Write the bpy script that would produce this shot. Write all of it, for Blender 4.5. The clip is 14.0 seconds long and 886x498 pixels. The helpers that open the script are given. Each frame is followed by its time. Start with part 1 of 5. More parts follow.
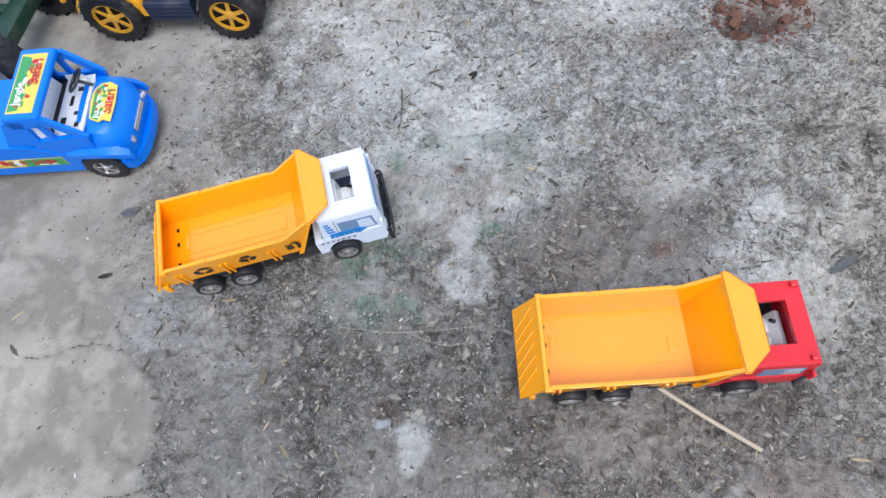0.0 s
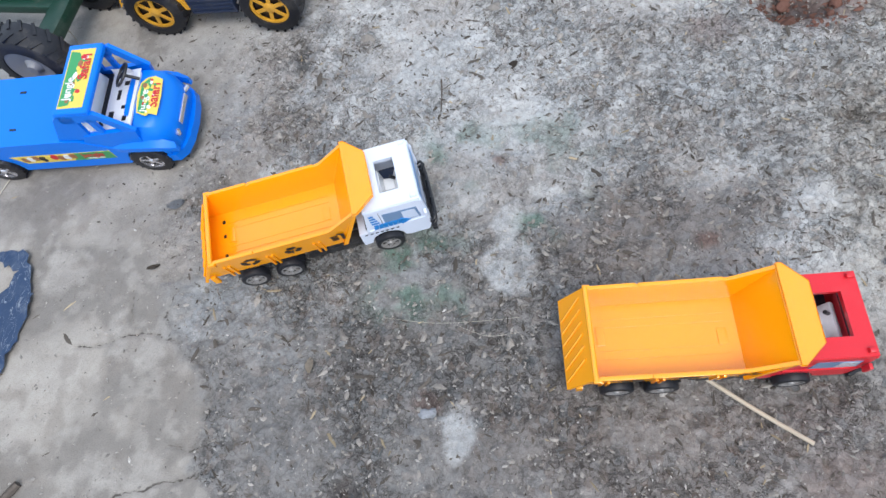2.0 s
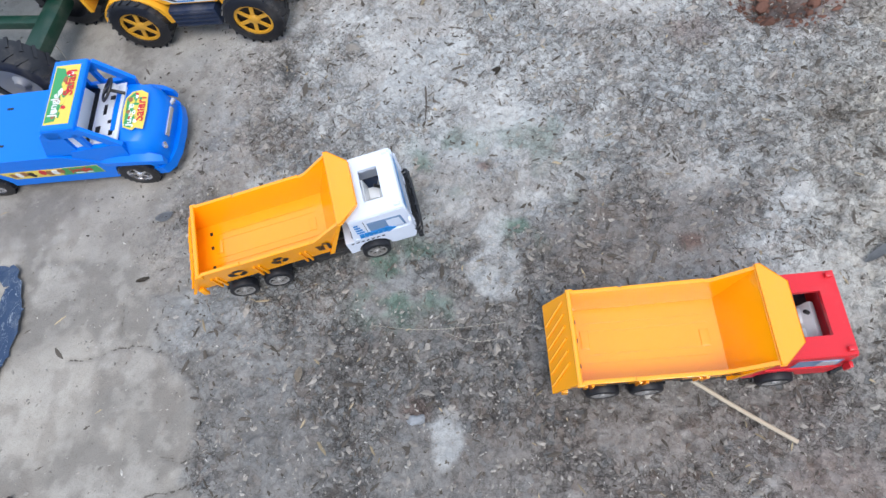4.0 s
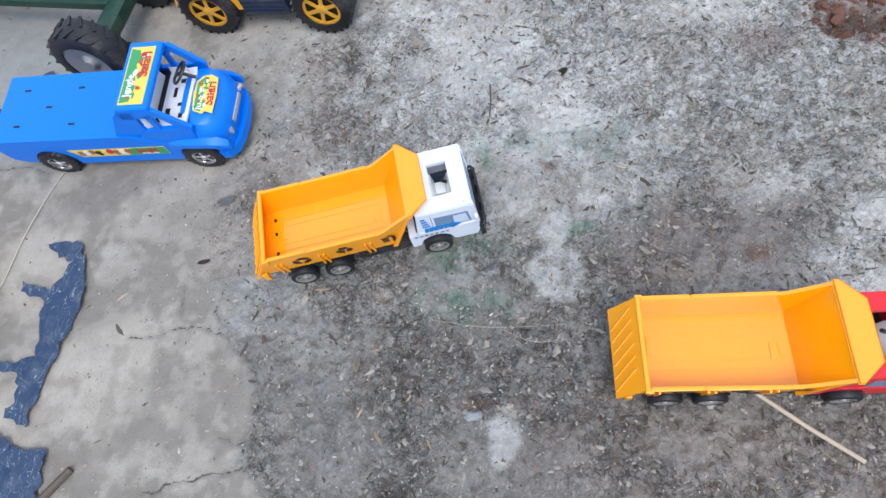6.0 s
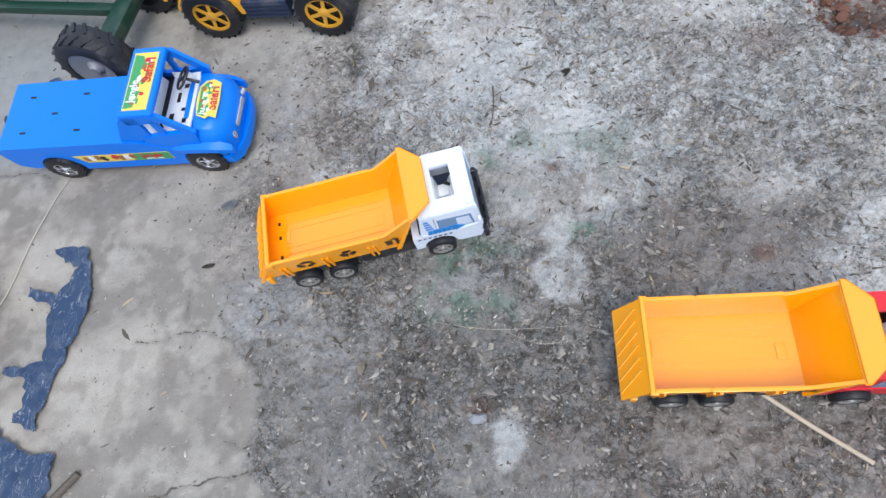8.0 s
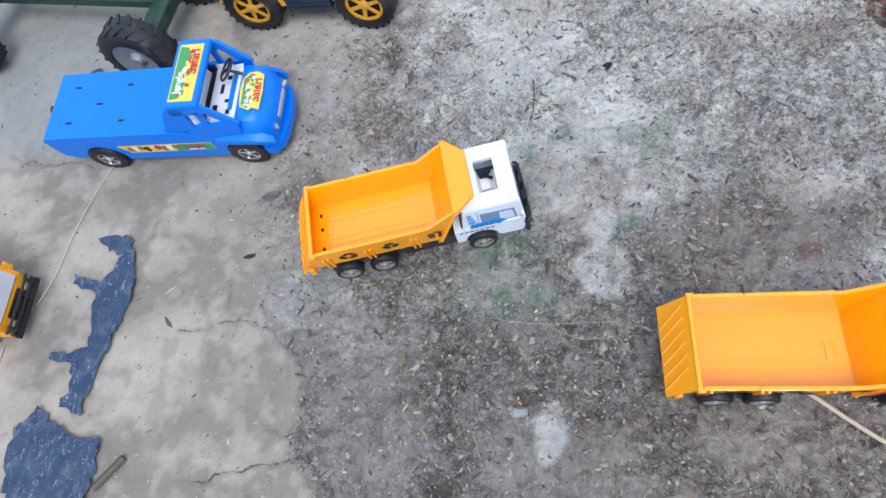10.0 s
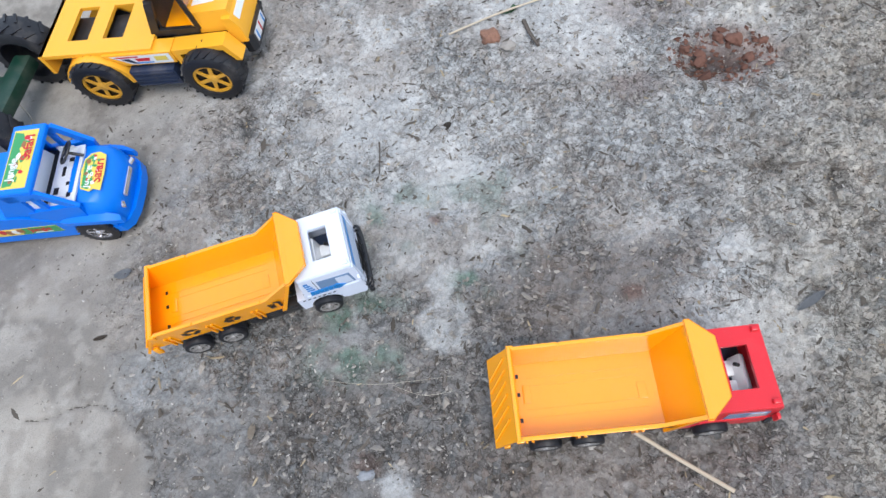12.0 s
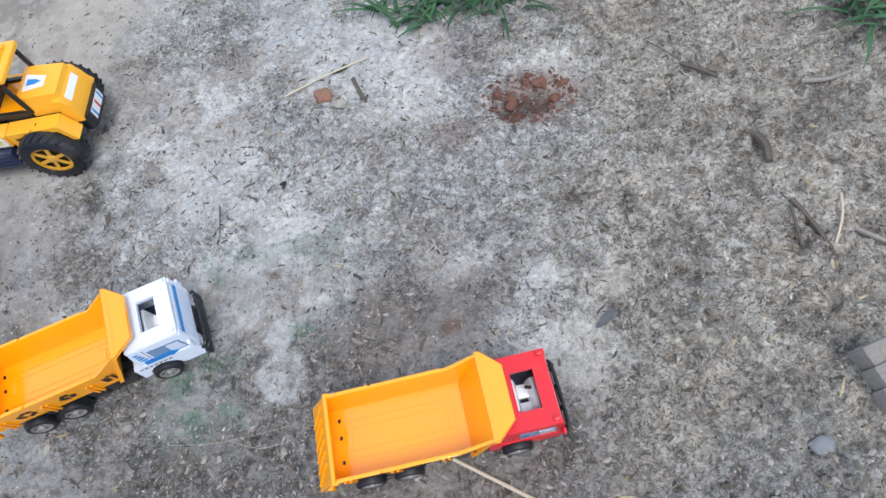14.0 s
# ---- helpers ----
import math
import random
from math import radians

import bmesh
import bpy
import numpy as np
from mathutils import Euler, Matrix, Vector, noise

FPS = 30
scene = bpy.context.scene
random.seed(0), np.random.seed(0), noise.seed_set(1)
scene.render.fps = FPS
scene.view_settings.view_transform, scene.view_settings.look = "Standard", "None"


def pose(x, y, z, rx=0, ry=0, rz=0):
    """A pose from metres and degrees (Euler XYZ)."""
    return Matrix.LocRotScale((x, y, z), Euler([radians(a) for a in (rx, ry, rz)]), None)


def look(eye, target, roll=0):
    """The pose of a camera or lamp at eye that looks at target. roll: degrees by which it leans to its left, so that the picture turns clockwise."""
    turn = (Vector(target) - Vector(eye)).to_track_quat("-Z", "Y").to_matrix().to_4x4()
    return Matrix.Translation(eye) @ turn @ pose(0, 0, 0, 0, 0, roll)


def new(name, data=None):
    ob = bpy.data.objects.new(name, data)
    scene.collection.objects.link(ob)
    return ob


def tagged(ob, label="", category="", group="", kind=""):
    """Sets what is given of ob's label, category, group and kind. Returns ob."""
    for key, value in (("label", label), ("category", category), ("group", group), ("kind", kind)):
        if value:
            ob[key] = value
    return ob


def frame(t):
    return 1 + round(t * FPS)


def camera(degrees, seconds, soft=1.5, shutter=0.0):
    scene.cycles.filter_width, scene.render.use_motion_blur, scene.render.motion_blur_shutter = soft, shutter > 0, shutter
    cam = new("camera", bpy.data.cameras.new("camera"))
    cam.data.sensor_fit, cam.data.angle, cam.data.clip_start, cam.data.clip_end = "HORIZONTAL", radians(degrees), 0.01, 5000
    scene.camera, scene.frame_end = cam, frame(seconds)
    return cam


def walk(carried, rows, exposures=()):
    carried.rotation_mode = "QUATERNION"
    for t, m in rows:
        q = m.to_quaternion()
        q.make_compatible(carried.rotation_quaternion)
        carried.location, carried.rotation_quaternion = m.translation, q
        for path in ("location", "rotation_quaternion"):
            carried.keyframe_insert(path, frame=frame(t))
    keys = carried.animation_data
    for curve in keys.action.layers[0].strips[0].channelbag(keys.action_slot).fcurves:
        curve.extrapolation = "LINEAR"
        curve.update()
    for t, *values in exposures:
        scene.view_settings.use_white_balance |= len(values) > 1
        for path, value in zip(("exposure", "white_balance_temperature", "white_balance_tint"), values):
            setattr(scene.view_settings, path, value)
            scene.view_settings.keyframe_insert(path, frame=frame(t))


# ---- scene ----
cam = camera(72.11, 14.0)
PATH = [
    (0, (0.0738, 0.1583, 0.5468), (-0.1994, 0.9613, -1.2644), -14.90),
    (0.5, (0.0706, 0.1588, 0.5475), (-0.2068, 0.9581, -1.2647), -15.31),
    (1, (0.0638, 0.1589, 0.5484), (-0.2411, 0.9511, -1.2625), -16.97),
    (1.5, (0.0594, 0.1587, 0.5498), (-0.2625, 0.9365, -1.2645), -18.26),
    (2, (0.0538, 0.1579, 0.5510), (-0.2895, 0.9201, -1.2659), -19.98),
    (2.5, (0.0265, 0.1534, 0.5527), (-0.3651, 0.8879, -1.2658), -22.05),
    (3, (0.0230, 0.1494, 0.5538), (-0.3826, 0.8780, -1.2641), -22.25),
    (3.5, (0.0567, 0.1599, 0.5549), (-0.3026, 0.9143, -1.2621), -21.41),
    (3.7, (0.0678, 0.1624, 0.5551), (-0.2745, 0.9267, -1.2612), -21.14),
    (5.8, (0.0436, 0.1616, 0.5599), (-0.3207, 0.9252, -1.2523), -20.76),
    (6, (0.0232, 0.1559, 0.5625), (-0.3707, 0.9100, -1.2476), -21.20),
    (6.5, (-0.0055, 0.1491, 0.5641), (-0.4515, 0.8774, -1.2444), -23.04),
    (7, (-0.0041, 0.1505, 0.5659), (-0.4603, 0.8810, -1.2392), -23.95),
    (7.5, (0.0077, 0.1540, 0.5636), (-0.4256, 0.8889, -1.2454), -23.13),
    (7.7, (0.0260, 0.1575, 0.5621), (-0.3896, 0.9114, -1.2431), -22.82),
    (9.8, (0.0163, 0.1594, 0.5673), (-0.4279, 0.8881, -1.2414), -25.39),
    (10, (0.0019, 0.1541, 0.5681), (-0.4626, 0.8785, -1.2373), -25.49),
    (10.5, (-0.0195, 0.1477, 0.5709), (-0.5238, 0.8519, -1.2318), -26.81),
    (11, (-0.0146, 0.1519, 0.5661), (-0.5093, 0.8531, -1.2404), -26.85),
    (11.5, (0.0174, 0.1594, 0.5600), (-0.4176, 0.8925, -1.2493), -24.10),
    (12, (0.1111, 0.1860, 0.5753), (-0.2025, 1.0291, -1.2110), -18.91),
    (12.5, (0.2015, 0.1928, 0.5967), (0.0102, 1.1066, -1.1721), -15.34),
    (13, (0.2461, 0.1931, 0.6032), (0.0988, 1.1133, -1.1664), -15.00),
    (13.5, (0.2591, 0.1865, 0.6005), (0.1292, 1.1038, -1.1720), -14.31),
    (14, (0.2490, 0.1885, 0.6056), (0.0959, 1.1061, -1.1649), -15.09),
]
walk(cam, [(t, look(eye, target, roll)) for t, eye, target, roll in PATH])

# ---- light ----
world = bpy.data.worlds.new("overcast_sky")
scene.world = world
world.use_nodes = True
wn, wl = world.node_tree.nodes, world.node_tree.links
wn.clear()
sky = wn.new("ShaderNodeTexSky")
sky.sky_type, sky.sun_disc = "NISHITA", False
sky.sun_elevation, sky.sun_rotation = radians(62), radians(150)
sky.air_density, sky.dust_density = 1.0, 3.0
cloud = wn.new("ShaderNodeMix")
cloud.data_type = "RGBA"
cloud.inputs["Factor"].default_value = 0.62
cloud.inputs["B"].default_value = (8.3, 9.7, 11.9, 1)
back = wn.new("ShaderNodeBackground")
back.inputs["Strength"].default_value = 0.088
wout = wn.new("ShaderNodeOutputWorld")
wl.new(sky.outputs["Color"], cloud.inputs["A"])
wl.new(cloud.outputs["Result"], back.inputs["Color"])
wl.new(back.outputs["Background"], wout.inputs["Surface"])
sun = new("sun", bpy.data.lights.new("sun", "SUN"))
sun.data.energy, sun.data.angle, sun.data.color = 1.15, radians(26), (1.0, 0.98, 0.96)
sun.matrix_world = look((0.3, -0.5, 1.1), (0, 0, 0))
scene.view_settings.exposure = 0.72


# ---- materials ----
def shader(name, base, rough=0.5, metal=0.0, spec=0.5):
    m = bpy.data.materials.new(name)
    m.use_nodes = True
    b = m.node_tree.nodes["Principled BSDF"]
    b.inputs["Base Color"].default_value = (*base, 1)
    b.inputs["Roughness"].default_value, b.inputs["Metallic"].default_value = rough, metal
    b.inputs["Specular IOR Level"].default_value = spec
    return m, b, m.node_tree.nodes, m.node_tree.links


def noise_node(nodes, links, scale, detail=4.0, rough=0.6, source="Object"):
    co = nodes.new("ShaderNodeTexCoord")
    n = nodes.new("ShaderNodeTexNoise")
    n.inputs["Scale"].default_value, n.inputs["Detail"].default_value, n.inputs["Roughness"].default_value = scale, detail, rough
    links.new(co.outputs[source], n.inputs["Vector"])
    return n


def ramp(nodes, links, source, lo, hi, a, b):
    r = nodes.new("ShaderNodeMapRange")
    r.inputs["From Min"].default_value, r.inputs["From Max"].default_value = lo, hi
    r.inputs["To Min"].default_value, r.inputs["To Max"].default_value = a, b
    links.new(source, r.inputs["Value"])
    return r


def mix(nodes, links, factor, a, b, blend="MIX"):
    m = nodes.new("ShaderNodeMix")
    m.data_type, m.blend_type = "RGBA", blend
    if isinstance(factor, float):
        m.inputs["Factor"].default_value = factor
    else:
        links.new(factor, m.inputs["Factor"])
    for key, value in (("A", a), ("B", b)):
        if isinstance(value, tuple):
            m.inputs[key].default_value = (*value, 1)
        else:
            links.new(value, m.inputs[key])
    return m.outputs["Result"]


DUST = (0.36, 0.32, 0.27)


def plastic(name, base, rough=0.32, dust=0.12, metal=0.0, grain=0.06, spec=0.5):
    """Moulded toy plastic: slightly uneven gloss, a thin film of mud dust in specks and smears."""
    m, b, n, l = shader(name, base, rough, metal, spec)
    big = noise_node(n, l, 28, 5, 0.65)
    fine = noise_node(n, l, 420, 3, 0.7)
    film = ramp(n, l, big.outputs["Fac"], 0.52, 0.82, 0.0, dust)
    speck = ramp(n, l, fine.outputs["Fac"], 0.66, 0.74, 0.0, dust * 1.4)
    add = n.new("ShaderNodeMath")
    add.operation, add.use_clamp = "ADD", True
    l.new(film.outputs[0], add.inputs[0])
    l.new(speck.outputs[0], add.inputs[1])
    l.new(mix(n, l, add.outputs[0], base, DUST), b.inputs["Base Color"])
    gl = n.new("ShaderNodeMath")
    gl.operation = "ADD"
    l.new(add.outputs[0], gl.inputs[0])
    gl.inputs[1].default_value = rough
    l.new(gl.outputs[0], b.inputs["Roughness"])
    bump = n.new("ShaderNodeBump")
    bump.inputs["Strength"].default_value, bump.inputs["Distance"].default_value = grain, 0.001
    l.new(fine.outputs["Fac"], bump.inputs["Height"])
    l.new(bump.outputs["Normal"], b.inputs["Normal"])
    return m


def piece(name, base, spread=0.35, rough=0.9):
    """Loose bits whose tone changes from piece to piece."""
    m, b, n, l = shader(name, base, rough, 0, 0.2)
    g = n.new("ShaderNodeNewGeometry")
    v = ramp(n, l, g.outputs["Random Per Island"], 0, 1, 1 - spread, 1 + spread)
    hsv = n.new("ShaderNodeHueSaturation")
    hsv.inputs["Color"].default_value = (*base, 1)
    l.new(v.outputs[0], hsv.inputs["Value"])
    fine = noise_node(n, l, 300, 3)
    l.new(mix(n, l, ramp(n, l, fine.outputs["Fac"], 0.35, 0.7, 0, 0.5).outputs[0], hsv.outputs["Color"], tuple(c * 0.6 for c in base)), b.inputs["Base Color"])
    return m


ORANGE = plastic("orange_plastic", (0.96, 0.37, 0.003), 0.17, 0.03, grain=0.03, spec=1.0)
YELLOW = plastic("yellow_plastic", (0.9, 0.43, 0.03), 0.34, 0.08)
CABYEL = plastic("amber_plastic", (0.93, 0.38, 0.012), 0.26, 0.05)
BLUE = plastic("blue_plastic", (0.0, 0.18, 0.76), 0.34, 0.0, spec=0.3)
RED = plastic("red_plastic", (0.66, 0.018, 0.03), 0.3, 0.08)
WHITE = plastic("white_plastic", (0.7, 0.76, 0.88), 0.3, 0.06)
BLACK = plastic("black_plastic", (0.012, 0.013, 0.016), 0.42, 0.16)
NAVY = plastic("navy_plastic", (0.018, 0.03, 0.065), 0.4, 0.3)
GREEN = plastic("green_plastic", (0.006, 0.04, 0.025), 0.4, 0.2)
RUBBER = plastic("tyre_rubber", (0.008, 0.009, 0.013), 0.48, 0.26, grain=0.2)
RIMGREY = plastic("grey_rim", (0.3, 0.29, 0.28), 0.4, 0.1, 0.2)
RIMGOLD = plastic("yellow_rim", (0.72, 0.36, 0.03), 0.32, 0.2)
CHROME = plastic("silver_foil", (0.8, 0.82, 0.88), 0.14, 0.03, 0.45, 0.3)
SILVER = plastic("silver_plastic", (0.66, 0.66, 0.7), 0.22, 0.1, 0.75)
HUBGREY = plastic("grey_hub", (0.3, 0.31, 0.33), 0.45, 0.35, 0.2)
FOIL = plastic("bright_foil", (0.86, 0.88, 0.9), 0.22, 0.02, 0.1, 0.5)
GLASS = plastic("tinted_window", (0.16, 0.26, 0.42), 0.12, 0.05)
PALE = plastic("pale_window", (0.6, 0.68, 0.82), 0.15, 0.05)
INK = plastic("black_print", (0.012, 0.01, 0.01), 0.4, 0.02)
INKBLUE = plastic("blue_print", (0.01, 0.22, 0.6), 0.35, 0.02)
PAPER = plastic("white_sticker", (0.75, 0.76, 0.76), 0.3, 0.08)
STYELLOW = plastic("yellow_sticker", (0.74, 0.58, 0.1), 0.3, 0.05)
STGREEN = plastic("green_sticker", (0.04, 0.3, 0.1), 0.3, 0.05)
STRED = plastic("red_print", (0.55, 0.02, 0.03), 0.3, 0.03)
STBROWN = plastic("brown_print", (0.3, 0.13, 0.05), 0.3, 0.03)
CRUMB = piece("soil_crumb", (0.33, 0.305, 0.275), 0.5)
STRAWM = piece("dry_straw", (0.36, 0.29, 0.19), 0.45)
CHAFF = piece("dark_chaff", (0.1, 0.085, 0.07), 0.5)
BARK = piece("weathered_bark", (0.12, 0.1, 0.085), 0.3)
CANE = plastic("peeled_cane", (0.52, 0.44, 0.33), 0.6, 0.3, grain=0.3)
GRASSM = piece("grass_blade", (0.05, 0.12, 0.055), 0.35, 0.5)
THREAD = plastic("cotton_string", (0.5, 0.46, 0.38), 0.9, 0.3)
STONE = piece("grey_stone", (0.25, 0.26, 0.275), 0.2)
BRICKM = piece("brick_clod", (0.22, 0.12, 0.085), 0.3)
LEAFM = piece("dry_leaf", (0.36, 0.31, 0.25), 0.3)
WOOD = piece("weathered_wood", (0.25, 0.23, 0.21), 0.3)


def sheet_material():
    """Crinkled dark blue polythene, dusty in patches, with fold highlights painted as pale lines."""
    m, b, n, l = shader("blue_polythene", (0.03, 0.065, 0.13), 0.42)
    a = noise_node(n, l, 60, 6, 0.7)
    co = n.new("ShaderNodeTexCoord")
    st = n.new("ShaderNodeMapping")
    st.inputs["Scale"].default_value, st.inputs["Rotation"].default_value = (75, 22, 40), (0, 0, -0.5)
    l.new(co.outputs["Object"], st.inputs["Vector"])
    w = n.new("ShaderNodeTexNoise")
    w.inputs["Scale"].default_value, w.inputs["Detail"].default_value, w.inputs["Distortion"].default_value = 1.0, 2.0, 2.2
    l.new(st.outputs["Vector"], w.inputs["Vector"])
    off = n.new("ShaderNodeMath")
    off.operation = "SUBTRACT"
    l.new(w.outputs["Fac"], off.inputs[0])
    off.inputs[1].default_value = 0.5
    ab = n.new("ShaderNodeMath")
    ab.operation = "ABSOLUTE"
    l.new(off.outputs[0], ab.inputs[0])
    # highlights along the folds, put into the colour
    crease_glint = ramp(n, l, ab.outputs[0], 0.0, 0.012, 0.75, 0.0)
    dusty = ramp(n, l, a.outputs["Fac"], 0.5, 0.78, 0.0, 0.45)
    c = mix(n, l, dusty.outputs[0], (0.016, 0.042, 0.1), (0.17, 0.2, 0.24))
    c = mix(n, l, crease_glint.outputs[0], c, (0.34, 0.38, 0.43))
    l.new(c, b.inputs["Base Color"])
    bump = n.new("ShaderNodeBump")
    bump.inputs["Strength"].default_value, bump.inputs["Distance"].default_value = 0.7, 0.002
    l.new(a.outputs["Fac"], bump.inputs["Height"])
    l.new(bump.outputs["Normal"], b.inputs["Normal"])
    return m


SHEET = sheet_material()


def ground_material():
    """Mud: broad soil tones from the mesh, broken up by clods, curled flakes with shade painted at their rims, grains
    and pale chips.
    """
    m, b, n, l = shader("dried_mud", (0.3, 0.27, 0.24), 0.9, 0, 0.25)
    att = n.new("ShaderNodeVertexColor")
    att.layer_name = "soil"
    rgh = n.new("ShaderNodeAttribute")
    rgh.attribute_name = "coarse"
    tone = att.outputs["Color"]

    def maths(op, a, c, clamp=False):
        k = n.new("ShaderNodeMath")
        k.operation, k.use_clamp = op, clamp
        for slot, v in zip(k.inputs, (a, c)):
            if isinstance(v, (int, float)):
                slot.default_value = v
            else:
                l.new(v, slot)
        return k.outputs[0]

    def curl(scale, distort, width, shift):
        """Thin broken curved lines."""
        t = noise_node(n, l, scale, 2.5, 0.55)
        t.inputs["Distortion"].default_value = distort
        mp = n.new("ShaderNodeMapping")
        mp.inputs["Location"].default_value = (shift, shift * 0.7, shift * 1.3)
        l.new(t.inputs["Vector"].links[0].from_socket, mp.inputs["Vector"])
        l.new(mp.outputs["Vector"], t.inputs["Vector"])
        d = maths("ABSOLUTE", maths("SUBTRACT", t.outputs["Fac"], 0.5), 0)
        line = ramp(n, l, d, width * 0.35, width, 1.0, 0.0).outputs[0]
        gate = noise_node(n, l, scale * 0.55, 2, 0.5)
        g = ramp(n, l, gate.outputs["Fac"], 0.47, 0.56, 0.0, 1.0).outputs[0]
        return maths("MULTIPLY", line, g), t

    clods = noise_node(n, l, 55, 9, 0.7)
    grain = noise_node(n, l, 260, 6, 0.72)
    tiny = noise_node(n, l, 900, 3, 0.7)
    line1, t1 = curl(85, 1.8, 0.045, 0.0)
    line2, t2 = curl(165, 1.4, 0.055, 3.1)
    rough = rgh.outputs["Fac"]
    # the darker tone also paints relief shade: pits, curved lines, flake seams
    dark = mix(n, l, 1.0, tone, (0.28, 0.265, 0.255), "MULTIPLY")
    light = mix(n, l, 1.0, tone, (1.6, 1.6, 1.6), "MULTIPLY")
    c = mix(n, l, maths("MULTIPLY", ramp(n, l, clods.outputs["Fac"], 0.5, 0.37, 0.0, 0.5).outputs[0], maths("ADD", maths("MULTIPLY", rough, 0.75), 0.25)), tone, dark)
    c = mix(n, l, maths("MULTIPLY", ramp(n, l, clods.outputs["Fac"], 0.5, 0.64, 0.0, 0.38).outputs[0], maths("ADD", maths("MULTIPLY", rough, 0.75), 0.25)), c, light)
    c = mix(n, l, maths("MULTIPLY", ramp(n, l, grain.outputs["Fac"], 0.53, 0.64, 0.0, 0.4).outputs[0], rough), c, light)
    c = mix(n, l, maths("MULTIPLY", ramp(n, l, grain.outputs["Fac"], 0.46, 0.36, 0.0, 0.65).outputs[0], rough), c, dark)
    c = mix(n, l, maths("MULTIPLY", maths("MULTIPLY", line1, 0.95), rough), c, dark)
    c = mix(n, l, maths("MULTIPLY", maths("MULTIPLY", line2, 0.8), rough), c, dark)
    c = mix(n, l, ramp(n, l, tiny.outputs["Fac"], 0.5, 0.38, 0.0, 0.3).outputs[0], c, dark)
    gap = n.new("ShaderNodeAttribute")
    gap.attribute_name = "crack"
    wob = maths("ADD", gap.outputs["Fac"], maths("MULTIPLY", maths("SUBTRACT", grain.outputs["Fac"], 0.5), 0.004))
    split = ramp(n, l, wob, 0.0005, 0.0011, 0.85, 0.0).outputs[0]
    split = maths("MULTIPLY", split, ramp(n, l, clods.outputs["Fac"], 0.36, 0.48, 0.25, 1.0).outputs[0])
    c = mix(n, l, split, c, (0.05, 0.042, 0.036))
    # flakes: crisp-edged chips of mud, each of its own tone and level
    co = clods.inputs["Vector"].links[0].from_socket
    warp = n.new("ShaderNodeVectorMath")
    warp.operation = "MULTIPLY_ADD"
    l.new(noise_node(n, l, 120, 3, 0.6).outputs["Color"], warp.inputs[0])
    warp.inputs[1].default_value = (0.008, 0.008, 0.0)
    l.new(co, warp.inputs[2])
    flat = n.new("ShaderNodeVectorMath")
    flat.operation = "MULTIPLY"
    l.new(warp.outputs[0], flat.inputs[0])
    flat.inputs[1].default_value = (1, 1, 0)

    def flakes(scale, feature):
        v = n.new("ShaderNodeTexVoronoi")
        v.voronoi_dimensions, v.feature = "2D", feature
        v.inputs["Scale"].default_value = scale
        l.new(flat.outputs[0], v.inputs["Vector"])
        return v

    big, small, rim = flakes(150, "F1"), flakes(330, "F1"), flakes(150, "DISTANCE_TO_EDGE")
    hue = n.new("ShaderNodeSeparateColor")
    l.new(big.outputs["Color"], hue.inputs["Color"])
    hue2 = n.new("ShaderNodeSeparateColor")
    l.new(small.outputs["Color"], hue2.inputs["Color"])
    c = mix(n, l, maths("MULTIPLY", ramp(n, l, hue.outputs[0], 0.55, 0.95, 0.0, 0.38).outputs[0], rough), c, light)
    c = mix(n, l, maths("MULTIPLY", ramp(n, l, hue.outputs[0], 0.35, 0.05, 0.0, 0.35).outputs[0], rough), c, dark)
    c = mix(n, l, maths("MULTIPLY", ramp(n, l, hue2.outputs[0], 0.6, 0.95, 0.0, 0.32).outputs[0], rough), c, light)
    c = mix(n, l, maths("MULTIPLY", ramp(n, l, hue2.outputs[0], 0.3, 0.05, 0.0, 0.38).outputs[0], rough), c, dark)
    c = mix(n, l, maths("MULTIPLY", ramp(n, l, hue.outputs[1], 0.7, 1.0, 0.0, 0.3).outputs[0], rough), c, (0.30, 0.215, 0.165))
    c = mix(n, l, maths("MULTIPLY", ramp(n, l, hue.outputs[2], 0.7, 1.0, 0.0, 0.3).outputs[0], rough), c, (0.235, 0.265, 0.28))
    seam = ramp(n, l, rim.outputs["Distance"], 0.03, 0.1, 1.0, 0.0).outputs[0]
    seam = maths("MULTIPLY", seam, ramp(n, l, t2.outputs["Fac"], 0.46, 0.54, 0.0, 0.7).outputs[0])
    c = mix(n, l, maths("MULTIPLY", seam, rough), c, dark)
    l.new(c, b.inputs["Base Color"])
    high = maths("ADD", maths("MULTIPLY", grain.outputs["Fac"], 0.5), maths("MULTIPLY", clods.outputs["Fac"], 0.7))
    high = maths("ADD", high, maths("MULTIPLY", t1.outputs["Fac"], 0.5))
    high = maths("SUBTRACT", high, maths("MULTIPLY", line1, 0.16))
    high = maths("ADD", high, maths("MULTIPLY", hue.outputs[0], 0.4))
    high = maths("ADD", high, maths("MULTIPLY", hue2.outputs[0], 0.2))
    bump = n.new("ShaderNodeBump")
    bump.inputs["Distance"].default_value = 0.009
    l.new(ramp(n, l, rough, 0, 1, 0.12, 0.9).outputs[0], bump.inputs["Strength"])
    l.new(high, bump.inputs["Height"])
    l.new(bump.outputs["Normal"], b.inputs["Normal"])
    return m


MUD = ground_material()


# ---- mesh helpers ----
def link_mesh(name, bm, mat, sharp=35):
    me = bpy.data.meshes.new(name)
    bmesh.ops.recalc_face_normals(bm, faces=bm.faces)
    bm.to_mesh(me)
    bm.free()
    me.materials.append(mat)
    me.polygons.foreach_set("use_smooth", [True] * len(me.polygons))
    me.set_sharp_from_angle(angle=radians(sharp))
    return new(name, me)


